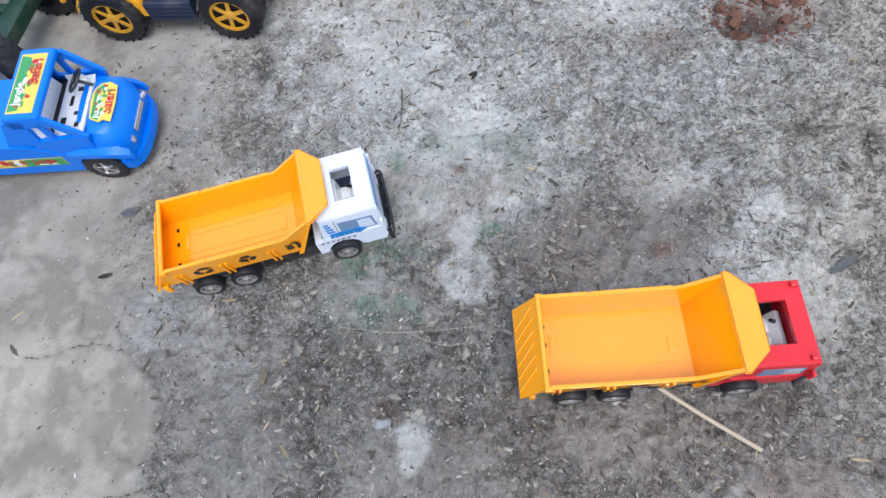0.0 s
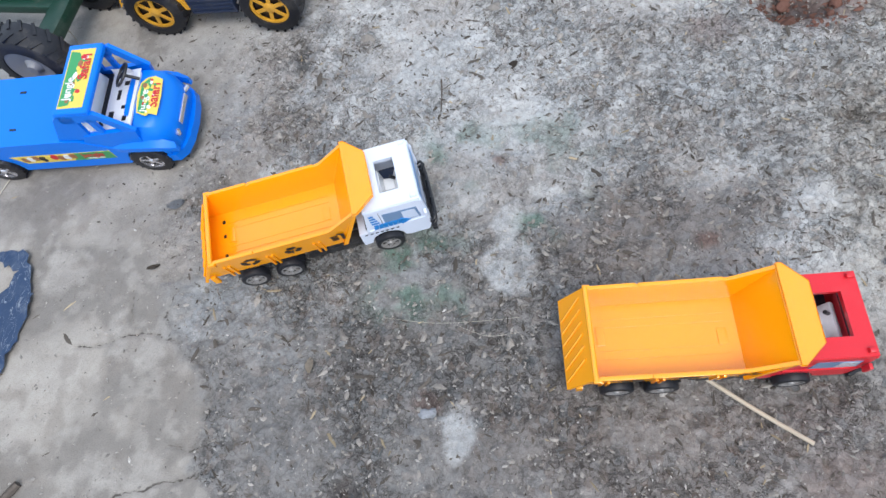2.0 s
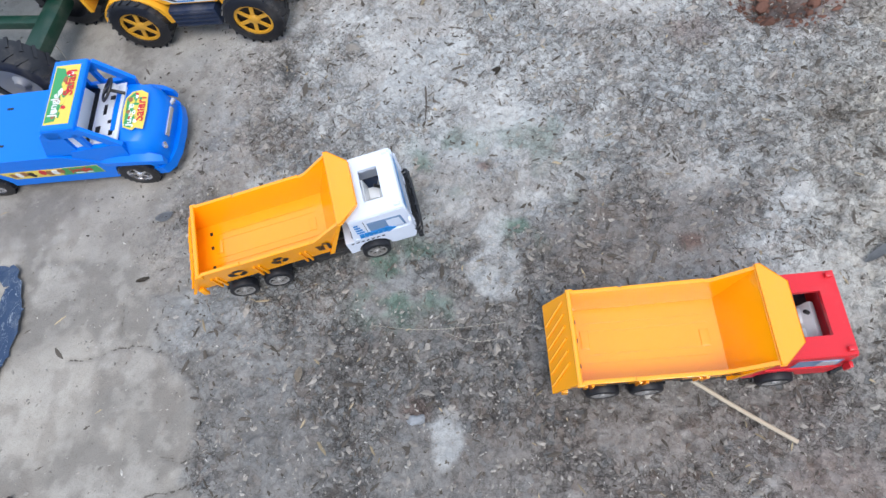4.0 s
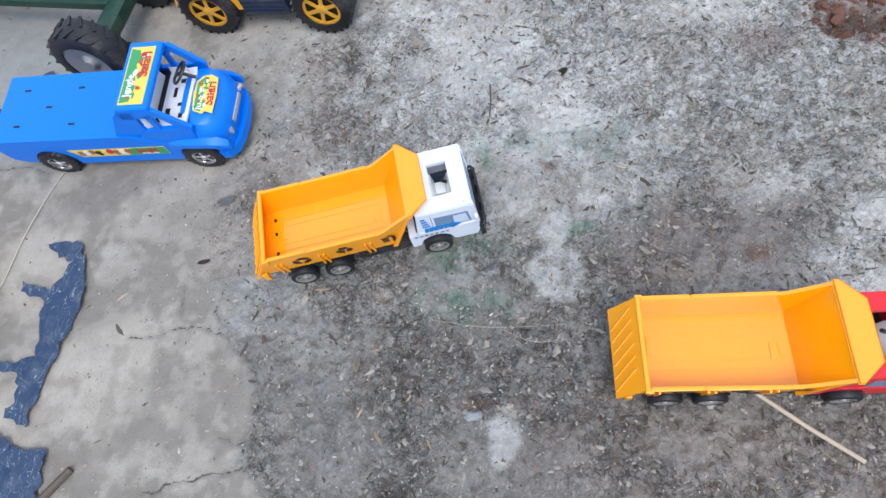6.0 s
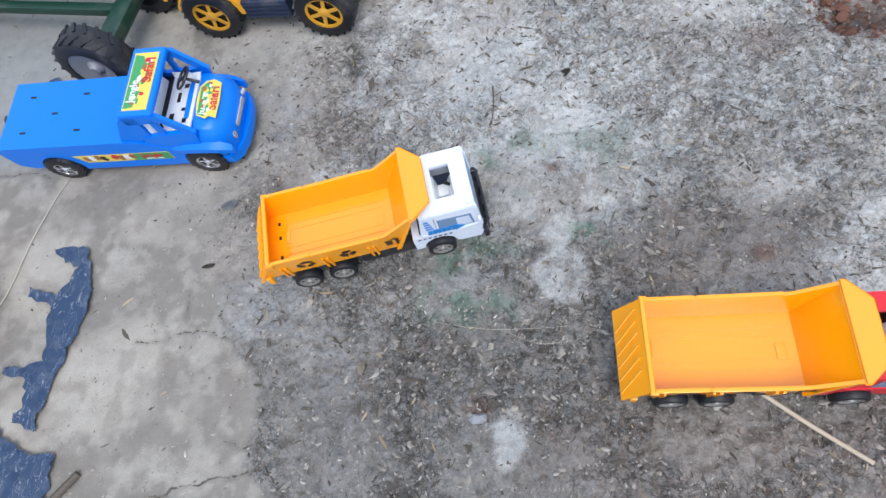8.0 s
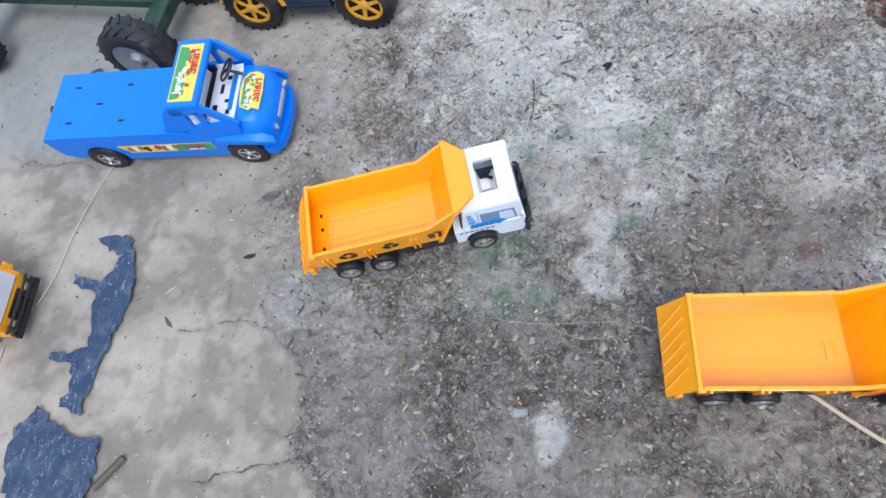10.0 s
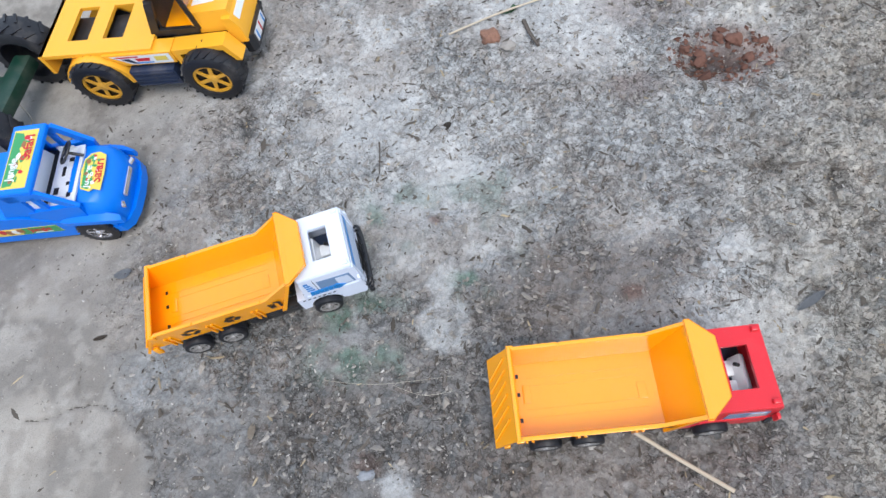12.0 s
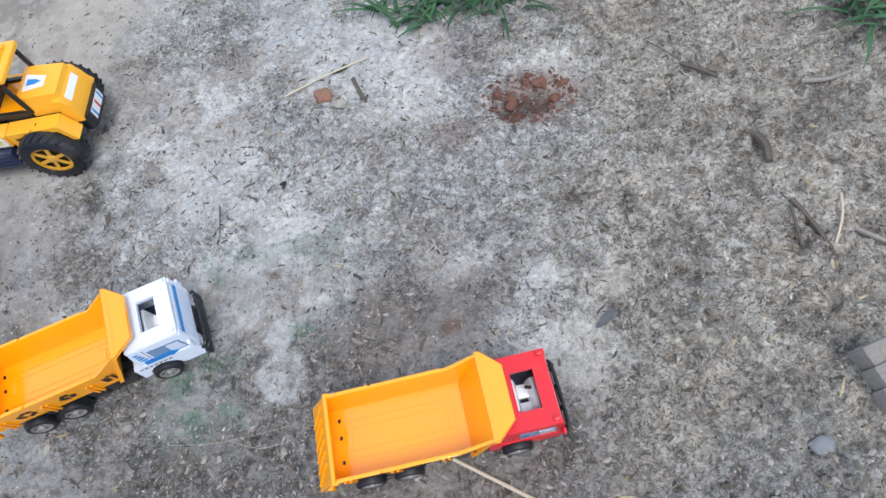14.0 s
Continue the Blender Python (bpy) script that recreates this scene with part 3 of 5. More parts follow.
# ---- toy vehicles: x ahead, y to their left, z up, from the ground under their middle ----
def dump_bed(truck, prints):
    """The orange tipping body: tub, front wall with canopy, tailgate, ribs."""
    bed = new("dump_bed")
    bed.parent = truck
    rim, floor = 0.067, 0.0385
    stations = []
    for x, top, back in ((-0.0935, rim, 0.0195), (0.036, rim, 0.0), (0.0405, rim + 0.001, 0.0), (0.069, 0.0885, 0.0)):
        loop = []
        for y, z in ((-0.0345, 0.034), (-0.0385, top), (-0.0355, top), (-0.0305, floor), (0.0305, floor), (0.0355, top), (0.0385, top), (0.0345, 0.034)):
            k = (z - 0.034) / (top - 0.034)
            loop.append((x + back * k if x < 0 else x - 0.022 * (1 - k) * (x > 0.06), y, z))
        stations.append(loop)
    bm = bmesh.new()
    rings = [[bm.verts.new(p) for p in loop] for loop in stations]
    for a, b in zip(rings, rings[1:]):
        for k in range(8):
            bm.faces.new((a[k], a[(k + 1) % 8], b[(k + 1) % 8], b[k]))
    bm.faces.new(rings[0])
    bm.faces.new(rings[-1][::-1])
    part("tub", bevel(bm, 0.0009, 2), ORANGE, bed, "glossy orange plastic tub, open on top")
    part("front_wall", side_prism([(0.044, 0.034), (0.0485, 0.034), (0.0725, 0.0885), (0.0685, 0.0885)], -0.0378, 0.0378, 0.0006), ORANGE, bed)
    outline = [(0.0675, -0.0395), (0.0715, -0.0395), (0.0885, -0.024), (0.0885, 0.024), (0.0715, 0.0395), (0.0675, 0.0395)]
    bm = add_prism(bmesh.new(), outline, lambda u, v, w: (u, v, 0.0865 + w - (u - 0.0675) * 0.1), 0.0036)
    topf = max(bm.faces, key=lambda f: f.calc_center_median().z)
    bmesh.ops.inset_region(bm, faces=[topf], thickness=0.0024, depth=0)
    bmesh.ops.translate(bm, verts=list(topf.verts), vec=(0, 0, -0.0014))
    part("canopy", bevel(bm, 0.0004, 1), ORANGE, bed, "raised-edge canopy over the cab")
    bm = side_prism([(-0.0955, 0.036), (-0.0932, 0.034), (-0.0742, 0.0655), (-0.0765, 0.067)], -0.0383, 0.0383, 0.0005)
    part("tailgate", bm, ORANGE, bed, "sloping orange tailgate with slanted ribs")
    for k in range(6):
        y0 = -0.033 + 0.0102 * k
        part("tailgate_rib", tube(bmesh.new(), [(-0.0946, y0, 0.0392), (-0.0803, y0 + 0.0135, 0.0622)], 0.0009, 6), ORANGE, bed)
    part("hinge_bar", tube(bmesh.new(), [(-0.0745, -0.0385, 0.0678), (-0.0745, 0.0385, 0.0678)], 0.0021, 12), ORANGE, bed)
    for s in (-1, 1):
        part("hinge_lug", box(-0.0735, s * 0.0385, 0.0655, 0.0062, 0.0036, 0.0066, 0.0008), ORANGE, bed)
        part("tail_bracket", box(-0.0855, s * 0.0372, 0.034, 0.0055, 0.003, 0.013, 0.0006), ORANGE, bed)
        part("rim_strip", box(-0.0525, s * 0.0373, 0.0677, 0.038, 0.0034, 0.0024, 0.0006), ORANGE, bed)
        part("rim_strip", box(0.0015, s * 0.0373, 0.0673, 0.066, 0.0034, 0.0018, 0.0006), ORANGE, bed)
        for x in (-0.066, -0.0235, 0.0225):
            for dx in (-0.0026, 0.0026):
                bm = side_prism([(x + dx - 0.001, 0.029), (x + dx + 0.001, 0.029), (x + dx + 0.001, 0.053), (x + dx - 0.001, 0.053)], 0, 0.0022)
                for v in bm.verts:
                    v.co.y = s * (v.co.y + 0.0342 + (v.co.z - 0.034) / 0.033 * 0.0036)
                part("side_rib", bm, ORANGE, bed)
    part("floor_pad", box(0.0335, -0.002, floor + 0.0003, 0.0075, 0.014, 0.0014, 0.0005), ORANGE, bed)
    part("floor_pad", box(-0.0635, 0.004, floor + 0.0003, 0.007, 0.016, 0.0014, 0.0005), ORANGE, bed)
    for y in (-0.018, 0.004, 0.02):
        part("drain_slot", box(-0.0705, y, floor + 0.0004, 0.0026, 0.0035, 0.0008), INK, bed)
    for y in (-0.016, -0.009, 0.011, 0.018):
        part("floor_bead", box(-0.014, y, floor + 0.0002, 0.103, 0.0007, 0.0006), ORANGE, bed)
    if prints:
        def on_side(u, v, w):
            v = 0.0505 + (v - 0.061) * 0.92
            return (0.013 + 0.914 * u, -(0.0345 + (v - 0.034) / 0.033 * 0.004 + 0.0003 + w), v)
        bm = bmesh.new()
        for k in range(3):
            a = 2 * math.pi * k / 3 + 0.5
            for d in (0.0, 0.55, 1.1):
                r0, r1 = 0.004, 0.009
                q = [(r0, a + d), (r1, a + d), (r1 * (1.0 if d < 1 else 0.85), a + d + 0.62), (r0, a + d + 0.62)]
                add_prism(bm, [(-0.062 + r * math.cos(g) * 1.15, 0.059 + r * math.sin(g)) for r, g in q], on_side, 0.0002)
        part("arrows_print", bm, INK, bed, "black ring of arrows printed on the side")
        bm = bmesh.new()
        for k in range(3):
            a = math.pi / 2 + 2 * math.pi * k / 3
            for s in (-0.3, 0.3):
                cx, cy = -0.0155 + 0.0062 * math.cos(a + s), 0.061 + 0.0054 * math.sin(a + s)
                add_prism(bm, [(cx + 0.0031 * math.cos(j * math.pi / 6), cy + 0.0031 * math.sin(j * math.pi / 6)) for j in range(12)], on_side, 0.0002 + 0.0001 * (s > 0))
        add_prism(bm, [(-0.0164, 0.061), (-0.0148, 0.061), (-0.0172, 0.051), (-0.0186, 0.0515)], on_side, 0.0002)
        part("clover_print", bm, INK, bed, "black clover printed on the side")
        bm = bmesh.new()
        for k in range(4):
            add_prism(bm, [(0.0265 + 0.0017 * k, 0.054), (0.0276 + 0.0017 * k, 0.054), (0.0278 + 0.0018 * k, 0.064), (0.0264 + 0.0018 * k, 0.064)], on_side, 0.0002)
        add_prism(bm, [(0.0258, 0.0655), (0.0338, 0.0655), (0.0338, 0.0672), (0.0258, 0.0672)], on_side, 0.0002)
        add_prism(bm, [(0.0365, 0.053), (0.0395, 0.053), (0.041, 0.069), (0.0375, 0.0695)], on_side, 0.0002)
        add_prism(bm, [(0.0335, 0.0695), (0.0385, 0.066), (0.0388, 0.069), (0.034, 0.0718)], on_side, 0.0002)
        part("bin_print", bm, INK, bed, "black bin symbol printed on the side")
    return bed


def cab(truck, paint, pane, prints, hatch, ahead):
    """A cab-over-engine cab with a roof hatch, windows, bumper bar and lamps."""
    c = new("cab")
    c.parent, c.matrix_local = truck, pose(ahead, 0, 0)
    arch = [(0.083 + 0.0168 * math.cos(a), 0.0135 + 0.0168 * math.sin(a)) for a in np.linspace(math.pi * 0.98, 0.02 * math.pi, 11)]
    lower = [(0.0575, 0.0135), *arch, (0.104, 0.0125), (0.1235, 0.0125), (0.1268, 0.02), (0.1265, 0.036), (0.0575, 0.036)]
    part("lower_body", side_prism(lower, -0.0335, 0.0335, 0.0008), paint, c)
    for s in (-1, 1):
        frame_pts = [(0.066, 0.036), (0.1265, 0.036), (0.1264, 0.0405), (0.1238, 0.0595), (0.1212, 0.0625), (0.0715, 0.0625), (0.0705, 0.06)]
        y0, y1 = (0.0315, 0.0335) if s > 0 else (-0.0335, -0.0315)
        part("side_panel", side_prism(frame_pts, y0, y1, 0.0005), paint, c)
        win = [(0.086, 0.0415), (0.1205, 0.0415), (0.1185, 0.055), (0.086, 0.056)]
        yw = (0.0332, 0.0338) if s > 0 else (-0.0338, -0.0332)
        part("side_window", side_prism(win, *yw), GLASS, c, "bluish side window")
        win = [(0.104, 0.0425), (0.1185, 0.0425), (0.1165, 0.053), (0.104, 0.0535)]
        yw = (0.0335, 0.034) if s > 0 else (-0.034, -0.0335)
        part("quarter_pane", side_prism(win, *yw), pane, c)
        part("sill_strip", side_prism([(0.069, 0.0365), (0.1255, 0.0365), (0.1255, 0.039), (0.069, 0.039)], s * 0.0332, s * 0.0344, 0.0003), paint, c)
        part("door_seam", box(0.0835, s * 0.0336, 0.045, 0.0005, 0.0003, 0.028), BLACK if prints else paint, c)
        part("roof_horn", box(0.1195, s * 0.029, 0.0645, 0.006, 0.004, 0.004, 0.0012), paint, c)
        part("headlamp", box(0.127, s * 0.024, 0.023, 0.0015, 0.011, 0.006, 0.0006), SILVER, c, "silver headlamp")
        part("mirror", box(0.1255, s * 0.0365, 0.046, 0.003, 0.005, 0.009, 0.001), paint, c)
    part("back_panel", side_prism([(0.066, 0.036), (0.068, 0.036), (0.073, 0.0615), (0.071, 0.0615)], -0.0315, 0.0315), paint, c)
    part("windscreen", side_prism([(0.1262, 0.0375), (0.1275, 0.0375), (0.1248, 0.0595), (0.1234, 0.0595)], -0.0305, 0.0305), pane, c, "shiny foil-backed windscreen")
    for s in (-1, 1):
        part("screen_pillar", side_prism([(0.126, 0.0365), (0.1282, 0.0365), (0.1252, 0.061), (0.123, 0.061)], s * 0.0335, s * 0.0285, 0.0004), paint, c)
    roof = frame_plate(bmesh.new(), 0.0705, 0.124, -0.033, 0.033, (*hatch, -0.0175, 0.0175), 0.0607, 0.0638)
    part("roof", bevel(roof, 0.001, 2), paint, c, "roof with an open square hatch")
    mid = sum(hatch) / 2 - 0.0085
    seat = bmesh.new()
    add_box(seat, mid, 0, 0.047, 0.004, 0.03, 0.018, Matrix.Rotation(-0.2, 4, "Y"))
    add_box(seat, mid + 0.007, 0.006, 0.043, 0.012, 0.013, 0.005)
    add_box(seat, mid + 0.007, -0.0095, 0.043, 0.012, 0.011, 0.005)
    part("seat", bevel(seat, 0.0012), FOIL, c, "silvery moulded seats")
    part("dash", box(mid + 0.0155, 0, 0.046, 0.006, 0.03, 0.012, 0.0015, Matrix.Rotation(0.5, 4, "Y")), FOIL, c)
    part("steering_column", tube(bmesh.new(), [(mid + 0.015, 0.006, 0.05), (mid + 0.01, 0.006, 0.054)], 0.0016, 8), BLACK, c)
    part("cab_floor", box(0.09, 0, 0.0375, 0.05, 0.06, 0.002), NAVY, c)
    bar = bmesh.new()
    add_box(bar, 0.1295, 0, 0.0135, 0.005, 0.071, 0.007)
    part("bumper", bevel(bar, 0.001), BLACK, c, "black bumper")
    for z in (0.0235, 0.031):
        part("guard_rail", tube(bmesh.new(), bez([(0.127, -0.034, z - 0.004), (0.1325, -0.03, z), (0.1335, 0, z), (0.1325, 0.03, z), (0.127, 0.034, z - 0.004)], 5), 0.0015, 8), BLACK, c)
    for y in (-0.028, -0.01, 0.01, 0.028):
        part("guard_post", tube(bmesh.new(), [(0.1315, y, 0.014), (0.1333, y, 0.033)], 0.0017, 8), BLACK, c)
    part("grille", box(0.127, 0, 0.026, 0.0012, 0.034, 0.012, 0.0004), BLACK, c)
    if prints:
        for s in (-1, 1):
            def on_door(u, v, w):
                return (u, s * (0.0339 + w), v)
            bm = bmesh.new()
            for k in range(4):
                z = 0.046 + k * 0.0033
                add_prism(bm, [(0.0735, z), (0.081 - k * 0.001, z), (0.081 - k * 0.001, z + 0.0018), (0.0735, z + 0.0018)], on_door, 0.0002)
            for k in range(6):
                x = 0.074 + k * 0.0046
                add_prism(bm, [(x, 0.0395), (x + 0.0042, 0.0395), (x + 0.0052, 0.0445), (x + 0.001, 0.0445)], on_door, 0.0008)
            add_prism(bm, [(0.101, 0.038), (0.1105, 0.042), (0.101, 0.046)], on_door, 0.0008)
            part("flash_print", bm, INKBLUE, c, "blue streaks and an arrow printed on the door")
            bm = bmesh.new()
            for k in range(7):
                x = 0.062 + k * 0.0052
                add_prism(bm, [(x, 0.0325), (x + 0.003, 0.0325), (x + 0.0038, 0.0345), (x + 0.0008, 0.0345)], on_door, 0.0001)
            part("stripe_print", bm, NAVY, c)
        bm = bmesh.new()
        add_prism(bm, [(0.1252, -0.03), (0.1258, -0.03), (0.1258, 0.03), (0.1252, 0.03)], lambda u, v, w: (u, v, 0.0565 - (u - 0.1252) * 7 + w), 0.0003)
        part("screen_strip", bm, INKBLUE, c, "blue strip across the windscreen")
    for ob in c.children:
        for v in ob.data.vertices:
            if v.co.z > 0.036:
                v.co.z = 0.036 + (v.co.z - 0.036) * 1.42
    return c


def dump_truck(name, m, paint, pane, label, prints, bed_prints, hatch, ahead):
    t = thing(name, m, label, "toy truck", "toy dump trucks")
    dump_bed(t, bed_prints)
    cab(t, paint, pane, prints, hatch, ahead)
    ch = bmesh.new()
    add_box(ch, 0.012, 0, 0.0245, 0.2, 0.03, 0.012)
    add_box(ch, -0.045, 0, 0.0315, 0.07, 0.05, 0.005)
    part("chassis", bevel(ch, 0.001), BLACK, t, "black plastic chassis")
    for s in (-1, 1):
        tank = bmesh.new()
        add_box(tank, 0.034, s * 0.0265, 0.0205, 0.056, 0.011, 0.013)
        for k in range(3):
            add_box(tank, 0.018 + k * 0.0165, s * 0.0325, 0.0205, 0.012, 0.0016, 0.008)
        part("side_tank", bevel(tank, 0.0007), BLACK, t)
        for x in (-0.053, -0.0165, 0.0865):
            wheel(t, x, s * 0.0345, 0.0145, 0.0105, 0.0102, RIMGREY, s)
        part("mudguard", side_prism([(-0.035 + 0.034 * math.cos(a), 0.012 + 0.0195 * math.sin(a)) for a in np.linspace(0.25, math.pi - 0.25, 9)] + [(-0.035 + 0.036 * math.cos(a), 0.012 + 0.021 * math.sin(a)) for a in np.linspace(math.pi - 0.25, 0.25, 9)], s * 0.024, s * 0.034), BLACK, t)
    part("tow_hook", box(-0.091, 0, 0.026, 0.01, 0.012, 0.006, 0.0012), BLACK, t)
    return t


def standing(x, y, turn, lift=0.0):
    return pose(x, y, height(x, y) * 0.3 + lift, 0, 0, turn)


dump_truck("red_dump_truck", standing(0.1625, 0.3035, 7.6), RED, CHROME, "toy dump truck with red cab and orange bed on mud", False, True, (0.09, 0.1105), 0.0035)
dump_truck("white_dump_truck", standing(-0.1945, 0.396, 19.0), WHITE, PALE, "toy dump truck with white cab and orange bed with black symbols", True, True, (0.09, 0.1085), 0.0035)
dump_truck("yellow_dump_truck", standing(-0.734, 0.248, 8.0), CABYEL, CHROME, "toy dump truck with amber cab, on smooth mud by a string", False, False, (0.09, 0.111), 0.0035)


def sticker(parent, u0, u1, v0, v1, place, seed, words, cloud, label):
    """A picture sticker: green and yellow ground, animal-coloured patches, two words."""
    s = new("sticker")
    s.parent = parent
    tagged(s, label)
    rnd = random.Random(seed)
    du, dv = u1 - u0, v1 - v0
    rim = ((0.1, 0.06), (0.5, 0.0), (0.62, 0.07), (0.95, 0.04), (1.0, 0.5), (0.93, 0.93), (0.6, 1.0), (0.28, 0.94), (0.05, 0.78), (0.0, 0.5), (0.05, 0.2)) if cloud else ((0, 0), (1, 0), (1, 1), (0, 1))
    part("paper", add_prism(bmesh.new(), [(u0 + du * a, v0 + dv * b) for a, b in rim], place, 0.00025), STYELLOW, s)
    part("green_field", add_prism(bmesh.new(), [(u0 + du * (0.14 if cloud else 0.04), v0 + dv * (0.09 if cloud else 0.03)), (u0 + du * 0.42, v0 + dv * 0.05), (u0 + du * 0.55, v0 + dv * 0.3), (u0 + du * 0.4, v0 + dv * 0.55), (u0 + du * 0.55, v0 + dv * 0.8), (u0 + du * 0.4, v0 + dv * 0.94), (u0 + du * (0.1 if cloud else 0.04), v0 + dv * (0.76 if cloud else 0.97))], place, 0.0004), STGREEN, s)
    for k in range(16):
        cu, cv = u0 + du * (0.2 + 0.55 * rnd.random()), v0 + dv * (0.1 + 0.8 * (k + rnd.random()) / 16)
        part("patch", add_prism(bmesh.new(), blob(cu, cv, du * (0.05 + 0.08 * rnd.random()), dv * (0.025 + 0.035 * rnd.random()), seed * 9 + k), place, 0.00042 + 0.00002 * k), (STBROWN, STGREEN, PAPER, STRED, STGREEN, STYELLOW)[k % 6], s)
    for text, size, m, mat in words:
        letters(text, size, m, mat, s)
    return s


def flatbed_truck(m):
    """The blue truck: long flat bed, bonneted cab with open windows, stickers."""
    t = thing("blue_flatbed_truck", m, "bright blue plastic toy truck with a flat bed and jungle stickers", "toy truck")
    hw = 0.0445
    # bed: a long shallow tray with a rounded edge and arched sides
    arch = [(-0.0935 + 0.0255 * math.cos(a), 0.0205 + 0.0255 * math.sin(a)) for a in np.linspace(math.pi * 0.985, 0.015 * math.pi, 13)]
    arch2 = [(0.0915 + 0.0255 * math.cos(a), 0.0205 + 0.0255 * math.sin(a)) for a in np.linspace(math.pi * 0.985, 0.015 * math.pi, 13)]
    side = [(-0.147, 0.031), (-0.134, 0.0245), (-0.1192, 0.0225), *arch, (-0.068, 0.0165), (0.066, 0.0165), *arch2, (0.117, 0.024), (0.1195, 0.026), (0.1195, 0.046), (0.06, 0.05), (0.03, 0.066), (0.01, 0.068), (-0.146, 0.068), (-0.15, 0.062), (-0.149, 0.04)]
    bm = side_prism(side, -hw, hw)
    bevel(bm, 0.005, 4, [e for e in bm.edges if all(v.co.z > 0.045 for v in e.verts) and e.calc_face_angle(0) > 0.9])
    part("body", bm, BLUE, t, "one-piece glossy blue body shell")
    for x, y in ((-0.118, 0.024), (-0.118, -0.024), (-0.048, 0.024), (-0.048, -0.024), (-0.083, 0.0)):
        part("bed_slot", box(x, y, 0.0682, 0.0075, 0.0026, 0.0008), INK, t)
    for x, y in ((-0.02, -0.036), (-0.025, 0.037), (-0.14, -0.038), (-0.128, 0.037), (0.003, -0.034)):
        part("bed_dimple", lathe(bmesh.new(), [(0.0001, 0.0), (0.0016, 0.0)], 10), BLUE, t).matrix_local = pose(x, y, 0.0684, -90)
    # bonnet: rounded loft
    bm = bmesh.new()
    rings = []
    for x, w, top in ((0.09, 0.0425, 0.079), (0.106, 0.0425, 0.0775), (0.119, 0.0415, 0.0735), (0.128, 0.039, 0.067), (0.1335, 0.034, 0.057), (0.136, 0.027, 0.046)):
        rings.append([bm.verts.new((x - 0.004 * abs(y) ** 3 * (x > 0.125), y * w, 0.026 + z * (top - 0.026))) for y, z in ((-1.02, 0), (-1.02, 0.45), (-0.98, 0.7), (-0.84, 0.9), (-0.5, 0.98), (0, 1), (0.5, 0.98), (0.84, 0.9), (0.98, 0.7), (1.02, 0.45), (1.02, 0))])
    for a, b in zip(rings, rings[1:]):
        for k in range(10):
            bm.faces.new((a[k], a[k + 1], b[k + 1], b[k]))
    bm.faces.new(rings[0])
    bm.faces.new(rings[-1][::-1])
    part("bonnet", bm, BLUE, t, "sloping rounded bonnet")
    for s in (-1, 1):
        bm = bmesh.new()
        rr = []
        for x, o, z in ((0.062, 0.0, 0.047), (0.075, 0.0035, 0.0505), (0.0915, 0.005, 0.052), (0.108, 0.005, 0.051), (0.122, 0.004, 0.0475), (0.132, 0.001, 0.041)):
            rr.append([bm.verts.new((x, s * (hw - 0.004), z + 0.006)), bm.verts.new((x, s * (hw + o), z + 0.001)), bm.verts.new((x, s * (hw + o), z - 0.006)), bm.verts.new((x, s * (hw - 0.004), z - 0.006))])
        for a, b in zip(rr, rr[1:]):
            for k in range(4):
                bm.faces.new((a[k], a[(k + 1) % 4], b[(k + 1) % 4], b[k]))
        bm.faces.new(rr[0])
        bm.faces.new(rr[-1][::-1])
        part("wing", bm, BLUE, t)
        part("headlamp", box(0.1325, s * 0.026, 0.046, 0.003, 0.012, 0.005, 0.0012, Matrix.Rotation(-s * 0.45, 4, "Z") @ Matrix.Rotation(-0.4, 4, "Y")), SILVER, t, "silver headlamp strip")
        # cab side: pillars round two windows
        yo, yi = s * 0.0425, s * 0.0385
        part("rear_pillar", side_prism([(0.012, 0.067), (0.052, 0.067), (0.0565, 0.108), (0.041, 0.109), (0.034, 0.104)], yi, yo, 0.0008), BLUE, t)
        part("door_sill", side_prism([(0.03, 0.05), (0.1, 0.05), (0.106, 0.0765), (0.0965, 0.0785), (0.0455, 0.0735)], yi, s * 0.0435, 0.0006), BLUE, t)
        part("mid_pillar", side_prism([(0.0655, 0.072), (0.0715, 0.0725), (0.0735, 0.102), (0.0675, 0.102)], yi, yo), BLUE, t)
        part("roof_rail", side_prism([(0.041, 0.0975), (0.0775, 0.0975), (0.081, 0.109), (0.041, 0.112)], yi, yo, 0.0006), BLUE, t)
        part("screen_pillar", side_prism([(0.0955, 0.076), (0.107, 0.0765), (0.0815, 0.111), (0.0735, 0.108)], yi, s * 0.0428, 0.0008), BLUE, t)
        part("side_foil", side_prism([(0.066, 0.0715), (0.0915, 0.0745), (0.0885, 0.083), (0.0685, 0.084)], s * 0.031, s * 0.0315), FOIL, t)
    bm = add_box(bmesh.new(), 0.0595, 0, 0.111, 0.0385, 0.0845, 0.0075)
    bevel(bm, 0.0034, 3)
    part("roof", bm, BLUE, t, "flat blue cab roof")
    part("back_wall", side_prism([(0.012, 0.066), (0.018, 0.066), (0.0435, 0.109), (0.037, 0.107)], -0.0415, 0.0415, 0.001), BLUE, t)
    # cabin: foil interior, wheel
    part("cabin_floor", box(0.065, 0, 0.0695, 0.07, 0.074, 0.002), INK, t)
    part("seat_foil", box(0.053, -0.004, 0.0775, 0.004, 0.07, 0.022, 0.0015, Matrix.Rotation(-0.25, 4, "Y")), FOIL, t, "crumpled silver foil interior")
    part("foil_floor", box(0.082, -0.001, 0.0752, 0.033, 0.072, 0.0008, 0, Matrix.Rotation(-0.1, 4, "Y")), FOIL, t, "crinkled silver foil lining")
